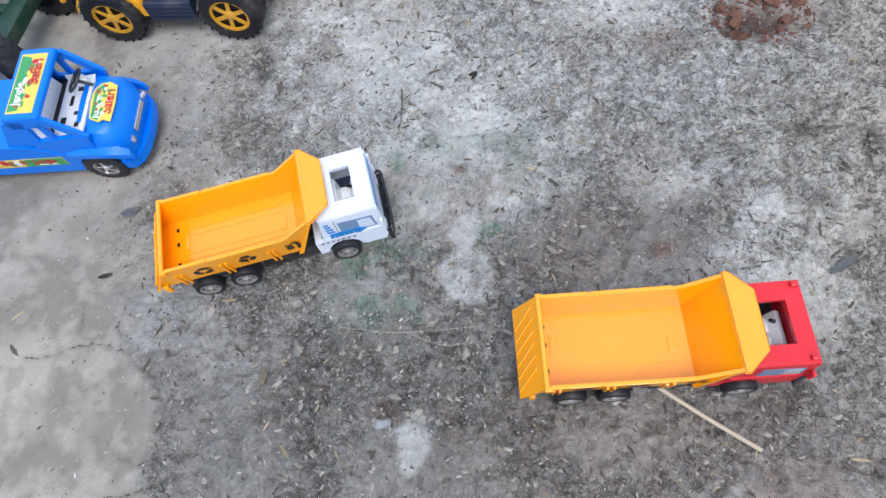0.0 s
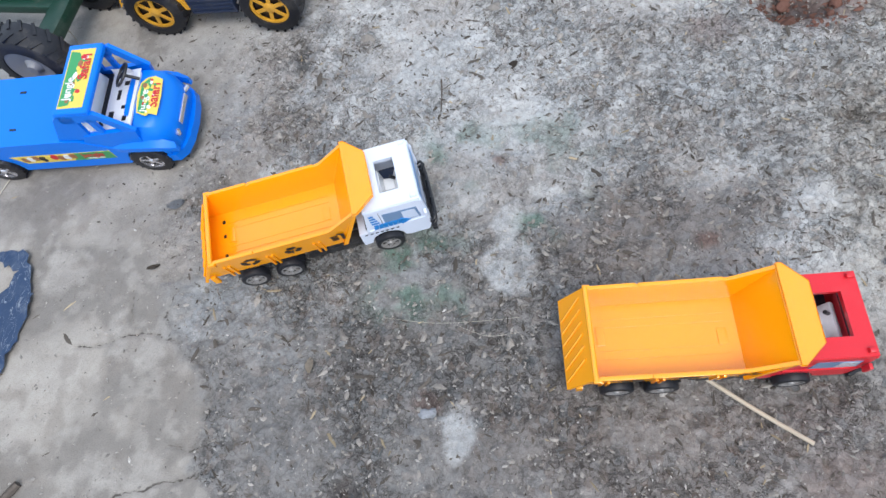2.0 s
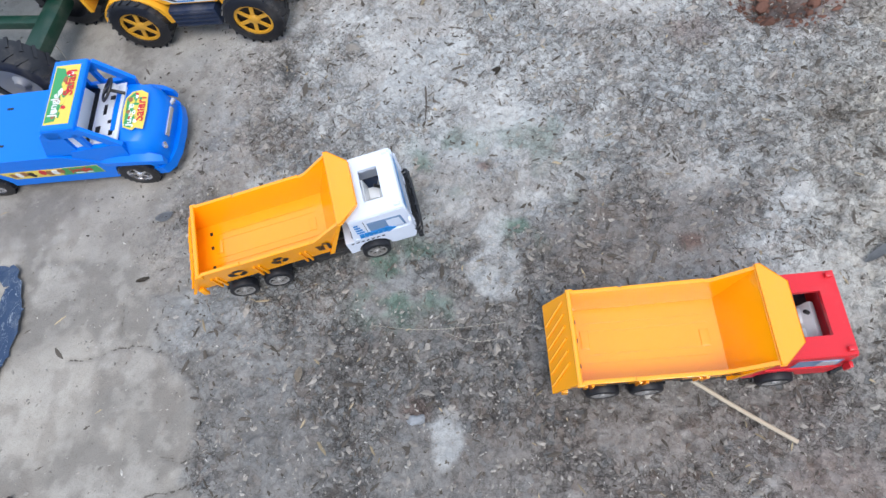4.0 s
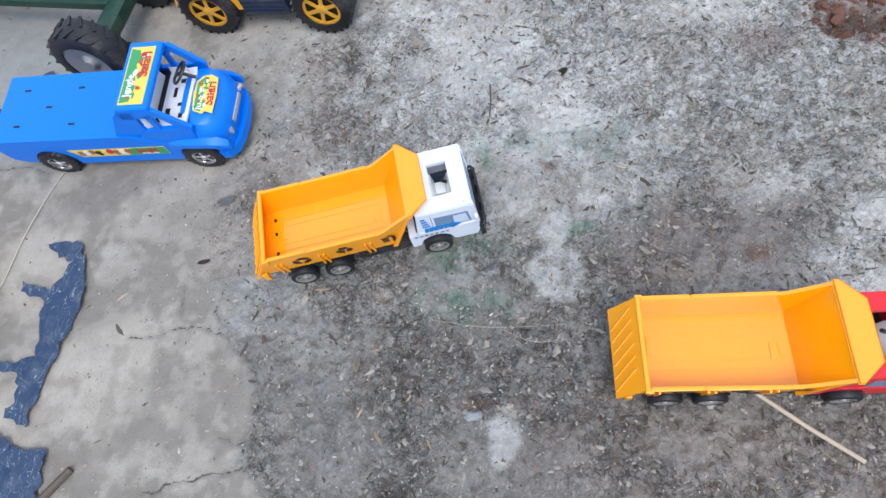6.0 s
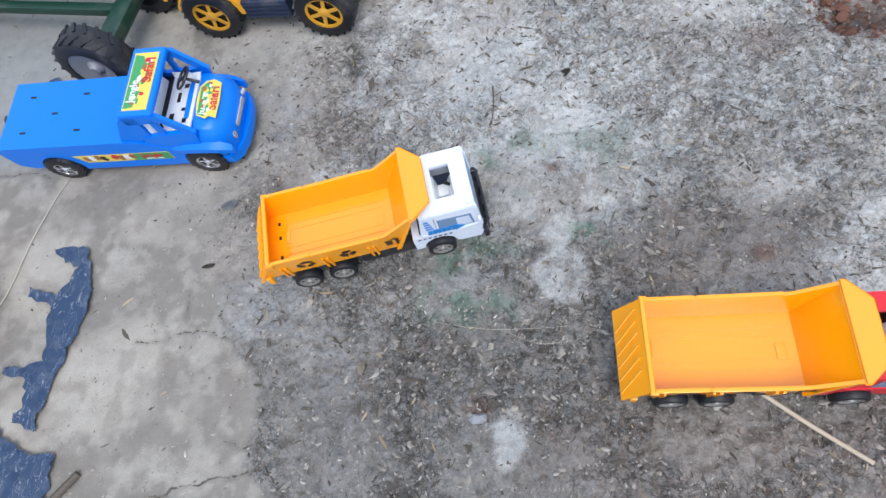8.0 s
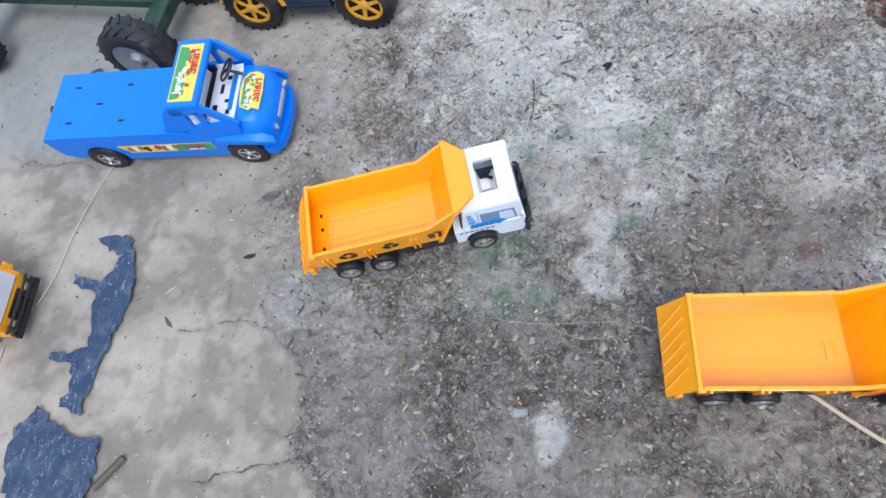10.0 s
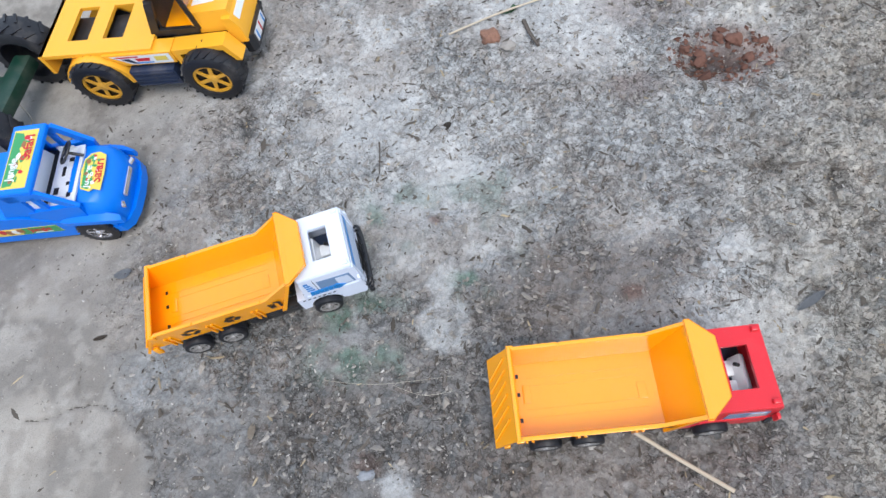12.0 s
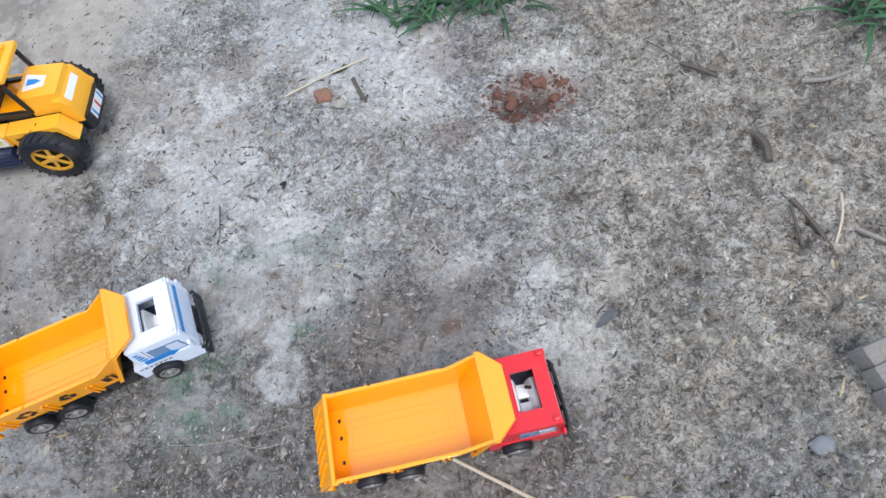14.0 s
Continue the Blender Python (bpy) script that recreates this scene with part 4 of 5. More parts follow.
    for x, y, sx, sy in ((0.073, -0.02, 0.006, 0.008), (0.088, -0.012, 0.008, 0.004), (0.078, 0.004, 0.004, 0.012), (0.09, -0.026, 0.005, 0.006), (0.085, 0.018, 0.006, 0.005)):
        part("foil_gap", box(x, y, 0.0757 + (x - 0.082) * 0.1, sx, sy, 0.0008, 0, Matrix.Rotation(-0.1, 4, "Y")), INK, t)
    part("dash_foil", box(0.0985, -0.004, 0.078, 0.004, 0.066, 0.003, 0.0008), PAPER, t)
    sw = new("steering_wheel")
    sw.parent, sw.matrix_local = t, pose(0.089, 0.017, 0.0915, 0, -38, 0)
    ring = [(0.0125 * math.cos(a), 0.0125 * math.sin(a), 0) for a in np.linspace(0, 2 * math.pi, 25)]
    part("ring", tube(bmesh.new(), ring, 0.0014, 8), BLACK, sw)
    part("spoke", box(0, 0, 0, 0.024, 0.003, 0.0016, 0.0004), BLACK, sw)
    part("spoke", box(0.005, 0, 0, 0.003, 0.022, 0.0016, 0.0004), BLACK, sw)
    part("column", tube(bmesh.new(), [(0, 0, 0), (0.006, 0, -0.016)], 0.0018, 8), BLACK, sw)
    part("bumper", plan_prism([(0.112, -0.0455), (0.123, -0.0455), (0.1315, -0.038), (0.1365, -0.022), (0.138, 0), (0.1365, 0.022), (0.1315, 0.038), (0.123, 0.0455), (0.112, 0.0455)], 0.0165, 0.0285, 0.002), BLUE, t)
    part("bumper_base", box(0.121, 0, 0.0148, 0.018, 0.08, 0.005, 0.001), BLACK, t, "black lower bumper")
    part("grille", box(0.1358, 0, 0.0485, 0.002, 0.036, 0.006, 0.0006), SILVER, t)
    part("underbody", box(0, 0, 0.022, 0.27, 0.056, 0.012, 0.002), BLACK, t)
    part("tow_knob", tube(bmesh.new(), [(-0.147, 0.004, 0.056), (-0.157, 0.004, 0.056), (-0.1595, 0.004, 0.057)], 0.0046, 10), BLACK, t, "black tow knob")
    for s in (-1, 1):
        for x in (-0.0935, 0.0915):
            wheel(t, x, s * 0.0405, 0.0222, 0.017, 0.0132, SILVER, s, 5, 22)
    up = Matrix.Rotation(math.pi / 2, 4, "Z")
    sticker(t, 0.0455, 0.0735, -0.0365, 0.0345, lambda u, v, w: (u, v, 0.1148 + w), 3,
            [("Jungle", 0.0115, Matrix.Translation((0.0535, -0.014, 0.1157)) @ up, PAPER), ("Safari", 0.0145, Matrix.Translation((0.0665, 0.012, 0.1157)) @ up, STRED)], False, "green and yellow jungle picture sticker on the roof")
    tilt = Matrix.Rotation(0.17, 4, "Y")
    sticker(t, 0.103, 0.126, -0.026, 0.024, lambda u, v, w: (u, v, 0.0782 - 0.0025 - (u - 0.112) * 0.27 + 0.0022 + w - 0.9 * v * v), 8,
            [("Jungle", 0.0115, Matrix.Translation((0.1095, -0.008, 0.0787)) @ tilt @ up, PAPER), ("Safari", 0.014, Matrix.Translation((0.1195, 0.0, 0.0762)) @ tilt @ up, STRED)], True, "green and yellow jungle picture sticker on the bonnet")
    s = new("side_sticker")
    s.parent = t
    tagged(s, "strip of animal pictures along the side")

    def on_flank(u, v, w):
        return (u, -(hw + 0.0001 + w), v)
    part("paper", add_prism(bmesh.new(), [(-0.066, 0.046), (0.055, 0.046), (0.055, 0.031), (-0.055, 0.031)], on_flank, 0.0003), STYELLOW, s)
    part("green_field", add_prism(bmesh.new(), [(0.012, 0.0455), (0.0545, 0.0455), (0.0545, 0.0315), (0.005, 0.0315)], on_flank, 0.0005), STGREEN, s)
    for k in range(9):
        part("patch", add_prism(bmesh.new(), blob(-0.052 + k * 0.0075, 0.0385 + 0.001 * (k % 3), 0.0042, 0.005, 30 + k), on_flank, 0.0006 + 0.00003 * k), (STBROWN, PAPER, STBROWN, INK, STYELLOW, STRED)[k % 6], s)
    letters("Jungle", 0.011, Matrix.Translation((0.032, -hw - 0.0009, 0.0405)) @ Matrix.Rotation(math.pi / 2, 4, "X"), STRED, s)
    part("caption_bar", add_prism(bmesh.new(), [(0.022, 0.0335), (0.043, 0.0335), (0.043, 0.035), (0.022, 0.035)], on_flank, 0.0008), PAPER, s)
    return t


flatbed_truck(standing(-0.481, 0.513, 5.3) @ pose(0, 0, 0, 3))


def loader(m):
    """The yellow big-wheeled toy: slotted rear deck, small canopy cab, square bonnet."""
    t = thing("yellow_tractor", m, "yellow plastic toy tractor with big black wheels and a small canopy", "toy tractor")
    for s in (-1, 1):
        for x in (-0.075, 0.075):
            wheel(t, x, s * 0.052, 0.037, 0.032, 0.0235, RIMGOLD, s, 6, 22)
        # rear wing
        a1 = [(-0.075 + 0.046 * math.cos(a), 0.03 + 0.045 * math.sin(a)) for a in np.linspace(0.1, math.pi * 0.92, 14)]
        a0 = [(-0.075 + 0.039 * math.cos(a), 0.03 + 0.037 * math.sin(a)) for a in np.linspace(math.pi * 0.92, 0.1, 14)]
        part("rear_wing", side_prism(a1 + a0, s * 0.036, s * 0.059, 0.0012), YELLOW, t)
        part("front_wing", side_prism([(0.036, 0.073), (0.104, 0.076), (0.112, 0.06), (0.117, 0.05), (0.11, 0.05), (0.1, 0.068), (0.044, 0.066), (0.043, 0.048), (0.037, 0.048)], s * 0.028, s * 0.05, 0.001), YELLOW, t)
        part("side_step", box(0, s * 0.05, 0.04, 0.06, 0.02, 0.026, 0.002), NAVY, t, "ribbed navy step between the wheels")
        for k in range(4):
            part("step_rib", box(0, s * 0.0605, 0.031 + k * 0.006, 0.056, 0.0016, 0.0022), NAVY, t)
        flank = side_prism([(-0.032, 0.057), (0.036, 0.057), (0.036, 0.0745), (-0.055, 0.0745)], s * 0.03, s * 0.0525, 0.0008)
        part("flank", flank, YELLOW, t)

        def on(u, v, w):
            return (u, s * (0.0527 + w), v)
        lab = new("side_sticker")
        lab.parent = t
        part("paper", add_prism(bmesh.new(), [(-0.021, 0.0585), (0.033, 0.0585), (0.033, 0.0725), (-0.045, 0.0725)], on, 0.0003), PAPER, lab, "white sticker with red and blue stripes")
        part("stripe", add_prism(bmesh.new(), [(-0.04, 0.0715), (-0.008, 0.0715), (-0.008, 0.0695), (-0.035, 0.0695)], on, 0.0005), STRED, lab)
        part("stripe", add_prism(bmesh.new(), [(-0.033, 0.068), (-0.022, 0.068), (-0.013, 0.06), (-0.018, 0.06)], on, 0.0005), NAVY, lab)
        part("stripe", add_prism(bmesh.new(), [(-0.012, 0.063), (0.004, 0.063), (0.006, 0.068), (-0.014, 0.068)], on, 0.0005), STRED, lab)
        part("stripe", add_prism(bmesh.new(), [(-0.014, 0.0597), (0.008, 0.0597), (0.008, 0.0617), (-0.016, 0.0617)], on, 0.0005), INKBLUE, lab)
        part("stripe", add_prism(bmesh.new(), [(0.012, 0.0625), (0.028, 0.0625), (0.028, 0.0695), (0.012, 0.0695)], on, 0.0005), STYELLOW, lab)
        # cab pillars
        part("cab_frame", side_prism([(0.006, 0.074), (0.07, 0.074), (0.067, 0.083), (0.02, 0.083), (0.034, 0.122), (0.024, 0.122)], 0.006 + s * 0.027, 0.006 + s * 0.032, 0.0006), BLACK, t, "black cab frame")
        part("front_post", tube(bmesh.new(), [(0.07, 0.006 + s * 0.0295, 0.079), (0.068, 0.006 + s * 0.0295, 0.124)], 0.003, 8), BLACK, t)
    # rear deck with two slots
    deck = frame_plate(bmesh.new(), -0.139, -0.069, -0.049, 0.049, (-0.107, -0.079, -0.026, 0.03), 0.073, 0.078)
    frame_plate(deck, -0.069, 0.012, -0.049, 0.049, (-0.0585, -0.031, -0.026, 0.03), 0.073, 0.078)
    part("rear_deck", deck, YELLOW, t, "yellow rear deck with two square slots")
    part("tail_panel", side_prism([(-0.139, 0.05), (-0.134, 0.05), (-0.134, 0.078), (-0.139, 0.078)], -0.05, 0.05, 0.0012), YELLOW, t)
    part("axle_block", box(0, 0, 0.042, 0.19, 0.05, 0.03, 0.003), BLACK, t)
    part("motor", box(-0.07, 0, 0.0615, 0.09, 0.05, 0.012, 0.002), BLACK, t)
    bm = plan_prism([(0.063, -0.024), (0.119, -0.0215), (0.119, 0.0335), (0.063, 0.037)], 0.072, 0.1)
    for v in bm.verts:
        if v.co.z > 0.09:
            v.co.y = 0.006 + (v.co.y - 0.006) * 0.9
            v.co.x -= 0.006 if v.co.x > 0.08 else 0
    part("bonnet", bevel(bm, 0.007, 4), YELLOW, t, "square yellow bonnet")
    part("nose", side_prism([(0.104, 0.055), (0.123, 0.055), (0.122, 0.078), (0.115, 0.092), (0.104, 0.092)], -0.026, 0.036, 0.0025), YELLOW, t)
    lab = add_prism(bmesh.new(), [(0.068, -0.009), (0.095, -0.004), (0.095, 0.013), (0.068, 0.019)], lambda u, v, w: (u, v, 0.1001 + w), 0.0003)
    part("bonnet_sticker", lab, PAPER, t, "small white and blue sticker")
    part("sticker_mark", add_prism(bmesh.new(), [(0.072, 0.0), (0.083, 0.001), (0.09, 0.005), (0.083, 0.009), (0.072, 0.01)], lambda u, v, w: (u, v, 0.1001 + w), 0.0005), INKBLUE, t)
    part("nose_window", side_prism([(0.1185, 0.082), (0.1208, 0.081), (0.1172, 0.089), (0.1155, 0.089)], -0.016, 0.024), PAPER, t)
    part("canopy", bevel(add_box(bmesh.new(), 0.048, 0.009, 0.1305, 0.052, 0.066, 0.008, Matrix.Rotation(-0.05, 4, "Y")), 0.0035, 3), YELLOW, t, "flat yellow canopy roof")
    for k in range(3):
        part("roof_lamp", box(0.06, 0.011 + k * 0.0095, 0.1365, 0.0085, 0.0075, 0.005, 0.0015), YELLOW, t)
    part("seat_wall", box(0.024, 0.006, 0.1, 0.004, 0.056, 0.045, 0.001), BLACK, t)
    part("cab_inside", box(0.044, 0.006, 0.079, 0.044, 0.05, 0.004, 0.001), ORANGE, t, "orange cab floor")
    part("bumper", bevel(plan_prism([(0.114, -0.024), (0.122, -0.024), (0.128, -0.017), (0.128, 0.029), (0.122, 0.036), (0.114, 0.036)], 0.036, 0.058), 0.0018), BLACK, t, "black bumper")
    part("plate_card", box(0.1283, 0.006, 0.049, 0.0008, 0.038, 0.014), PAPER, t, "white card on the bumper")
    for k, mat in ((0, INKBLUE), (1, STRED), (2, INKBLUE)):
        part("card_stripe", box(0.1289, -0.008 + k * 0.014, 0.049, 0.0004, 0.003, 0.013), mat, t)
    return t


loader(standing(-0.3595, 0.738, 0.8))


def green_tractor(m):
    """The dark green machine behind: two big wheels a side, body and axle."""
    t = thing("green_trailer", m, "dark green plastic toy trailer on big black muddy wheels", "toy trailer")
    for x in (-0.14, 0.155):
        for s, y in ((-1, -0.082), (1, 0.055)):
            w = wheel(t, x, y, 0.047, 0.036, 0.03, BLACK, s, 6, 20, dish=True)
            part("hub_cone", lathe(bmesh.new(), [(0.0002, s * 0.017), (0.006, s * 0.017), (0.0075, s * 0.013), (0.011, s * 0.0105), (0.025, s * 0.015), (0.0305, s * 0.0165)], 30), HUBGREY if x > 0 else NAVY, w, "dusty dished hub")
        part("axle_case", box(x, -0.012, 0.047, 0.026, 0.104, 0.018, 0.004), GREEN, t)
    part("drawbar", box(0.005, 0.0, 0.047, 0.29, 0.014, 0.012, 0.003), GREEN, t)
    part("bed_frame", box(0.005, 0.055, 0.062, 0.19, 0.04, 0.02, 0.003), GREEN, t)
    for s in (-1, 1):
        part("side_board", side_prism([(-0.085, 0.07), (0.1, 0.07), (0.104, 0.1), (-0.089, 0.1)], 0.055 + s * 0.034, 0.055 + s * 0.03, 0.001), GREEN, t)
    part("end_board", box(-0.086, 0.055, 0.085, 0.005, 0.06, 0.03, 0.001), GREEN, t)
    part("end_board", box(0.101, 0.055, 0.085, 0.005, 0.06, 0.03, 0.001), GREEN, t)
    part("bed_floor", box(0.007, 0.055, 0.073, 0.19, 0.06, 0.003), GREEN, t)
    return t


green_tractor(standing(-0.708, 0.685, -3.0))


# ---- loose things on the mud ----
def rod(name, pts, r, mat, label, category, taper=0.0, n=8):
    pts = bez([(x, y, height(x, y) + z) for x, y, z in pts], 6)
    return tagged(link_mesh(name, tube(bmesh.new(), pts, lambda k: r * (1 - taper * k), n), mat), label, category)


rod("cane_stick", [(0.190, 0.277, 0.004), (0.23, 0.254, 0.004), (0.269, 0.231, 0.005)], 0.0019, CANE, "thin peeled cane stick sticking out from under a toy", "stick")
rod("thin_stem", [(0.0, 0.757, 0.004), (0.06, 0.783, 0.006), (0.115, 0.803, 0.004)], 0.0013, CANE, "thin pale dry stem lying on the soil", "stick")
rod("twig", [(0.094, 0.772, 0.003), (0.103, 0.748, 0.005), (0.112, 0.727, 0.003)], 0.0028, BARK, "short grey twig by a brick clod", "twig", 0.3)
rod("twig", [(-0.074, 0.597, 0.002), (-0.071, 0.575, 0.003), (-0.070, 0.553, 0.001)], 0.0011, BARK, "thin dark twig pressed into mud", "twig", 0.5)
rod("twig", [(0.512, 0.721, 0.003), (0.53, 0.704, 0.005), (0.547, 0.69, 0.003)], 0.003, BARK, "brown broken twig on dry soil", "twig", 0.2)
rod("twig", [(0.48, 0.765, 0.003), (0.50, 0.735, 0.004), (0.512, 0.721, 0.003)], 0.0009, BARK, "very thin dark twig end", "twig", 0.4)
rod("twig", [(0.639, 0.670, 0.004), (0.67, 0.669, 0.006), (0.698, 0.675, 0.004)], 0.0032, WOOD, "straight grey splinter of wood", "splinter", 0.2)
rod("twig", [(0.569, 0.603, 0.004), (0.570, 0.58, 0.007), (0.567, 0.560, 0.004)], 0.0052, BARK, "stubby dark piece of bark", "twig", 0.1)
rod("twig", [(0.576, 0.512, 0.003), (0.592, 0.482, 0.006), (0.600, 0.45, 0.003)], 0.003, BARK, "forked dark twig, thick arm", "twig", 0.3)
rod("twig", [(0.573, 0.503, 0.003), (0.572, 0.48, 0.005), (0.577, 0.46, 0.003)], 0.002, BARK, "forked dark twig, thin arm", "twig", 0.4)
rod("thin_stem", [(0.629, 0.512, 0.003), (0.617, 0.482, 0.005), (0.604, 0.455, 0.003)], 0.0014, CANE, "pale dry straw stem on soil", "straw")
rod("thin_stem", [(0.630, 0.469, 0.004), (0.645, 0.456, 0.005), (0.668, 0.446, 0.004)], 0.0028, WOOD, "pale grey stick end", "stick")
rod("string", [(-0.575, 0.462, 0.002), (-0.586, 0.42, 0.002), (-0.594, 0.365, 0.0025), (-0.596, 0.31, 0.002), (-0.603, 0.272, 0.003)], 0.0006, THREAD, "thin off-white cotton string lying on mud", "string")
rod("string", [(-0.625, 0.22, 0.002), (-0.619, 0.185, 0.002), (-0.604, 0.142, 0.003), (-0.583, 0.096, 0.002), (-0.562, 0.05, 0.002)], 0.0008, THREAD, "off-white cotton string trailing from a toy", "string")
rod("string", [(-0.566, 0.655, 0.05), (-0.560, 0.66, 0.03), (-0.558, 0.655, 0.004), (-0.556, 0.64, 0.002)], 0.0006, THREAD, "loose thread hanging beside a wheel", "string")
rod("hair_thread", [(-0.10, 0.315, 0.003), (-0.05, 0.312, 0.004), (-0.005, 0.318, 0.003), (0.03, 0.322, 0.003)], 0.00016, THREAD, "hair-thin pale thread on the soil", "string")
rod("hair_thread", [(-0.03, 0.312, 0.003), (0.0, 0.303, 0.004), (0.03, 0.308, 0.003)], 0.00016, THREAD, "hair-thin curved thread on the soil", "string")
rod("dry_stalk", [(-0.45, 0.10, 0.002), (-0.438, 0.116, 0.004), (-0.428, 0.132, 0.003)], 0.0042, BARK, "short muddy stalk beside a plastic sheet", "stalk", 0.1)


def lump(name, x, y, sx, sy, sz, mat, label, category, seed, turn=0.0, sink=0.35):
    bm = bmesh.new()
    bmesh.ops.create_icosphere(bm, subdivisions=3, radius=1)
    for v in bm.verts:
        n = noise.noise(v.co * 1.3 + Vector((seed * 3.1, 0, 0)))
        v.co *= 1 + 0.4 * n + 0.25 * noise.noise(v.co * 3.7 + Vector((0, seed * 1.7, 0)))
        v.co = Vector((v.co.x * sx, v.co.y * sy, v.co.z * sz))
    ob = link_mesh(name, bm, mat, 50)
    ob.matrix_world = pose(x, y, height(x, y) + sz * (1 - 2 * sink) * 0.6, 0, 0, turn)
    return tagged(ob, label, category)


CLAY = piece("red_clay", (0.15, 0.075, 0.055), 0.35)
lump("brick_clod", 0.053, 0.752, 0.013, 0.011, 0.009, BRICKM, "pinkish-brown lump of broken brick", "clod", 1)
lump("stone", 0.526, 0.261, 0.0115, 0.0078, 0.006, STONE, "flat blue-grey stone on soil", "stone", 2, 10)
lump("pebble", -0.048, 0.229, 0.0085, 0.0045, 0.003, STONE, "small flat pale grey pebble", "pebble", 3, 15)
lump("pebble", -0.613, 0.118, 0.0095, 0.007, 0.005, STONE, "rounded grey pebble beside a string", "pebble", 4, 0)
for k, (cx, cy, r) in enumerate(((0.335, 0.722, 0.010), (0.297, 0.70, 0.009), (0.352, 0.704, 0.008), (0.318, 0.728, 0.007), (0.28, 0.712, 0.006), (0.366, 0.718, 0.006), (0.345, 0.688, 0.005), (0.305, 0.682, 0.006))):
    lump("clod", cx, cy, r, r * 0.75, r * 0.7, CLAY, "crumbly dark reddish clay clod by a hole", "clod", 7 + k, 40 * k)
lump("clod", 0.075, 0.735, 0.009, 0.007, 0.005, CRUMB, "small brown clod of soil", "clod", 10)


def leaf(x, y, length, width, turn, mat, label, seed, name="leaf"):
    bm = bmesh.new()
    rows = []
    for i in range(7):
        k = i / 6
        w = width * math.sin(math.pi * (0.06 + 0.88 * k)) ** 0.8
        lift = 0.0025 * math.sin(k * 3 + seed)
        rows.append([bm.verts.new((length * (k - 0.5), s * w, 0.002 + lift + abs(s) * 0.0015)) for s in (-1, 0, 1)])
    for a, b in zip(rows, rows[1:]):
        for k in range(2):
            bm.faces.new((a[k], a[k + 1], b[k + 1], b[k]))
    bmesh.ops.solidify(bm, geom=bm.faces[:], thickness=0.0004)
    ob = link_mesh(name, bm, mat, 60)
    ob.matrix_world = pose(x, y, height(x, y) + 0.0005, 0, 0, turn)
    return tagged(ob, label, "leaf")


leaf(-0.166, 0.264, 0.016, 0.004, 100, LEAFM, "curled pale dry leaf scrap", 1)
leaf(-0.357, 0.354, 0.013, 0.0028, 35, CHAFF, "dark dry leaf scrap on smooth mud", 2)
leaf(-0.355, 0.43, 0.02, 0.006, 25, STONE, "flat grey flake of mud", 3, "flake")
leaf(0.005, 0.615, 0.013, 0.005, 20, CHAFF, "small brown dry leaf", 4)
leaf(0.36, 0.401, 0.03, 0.004, 35, STONE, "clear crumpled plastic scrap", 5, "plastic_scrap")
leaf(0.545, 0.70, 0.02, 0.006, -20, LEAFM, "pale torn dry leaf", 6)
leaf(0.555, 0.716, 0.02, 0.005, 30, LEAFM, "pale torn dry leaf beside a twig", 7)
leaf(0.083, 0.80, 0.03, 0.004, 70, GRASSM, "fallen green leaf blade", 8)
leaf(0.075, 0.79, 0.025, 0.003, 30, GRASSM, "fallen green leaf blade, small", 9)


def block():
    b = thing("wood_block", pose(0.597, 0.317, 0.006, 4, -3, 18), "weathered grey broken block of wood in soil", "wood")
    for k in range(3):
        part("plank_layer", box(0.001 * k, -0.02 + k * 0.0195, 0.003 + 0.0025 * (k % 2), 0.04 - 0.004 * k, 0.0192, 0.034, 0.0025, Matrix.Rotation(0.05 * (k - 1), 4, "X")), WOOD, b)
    return b


block()


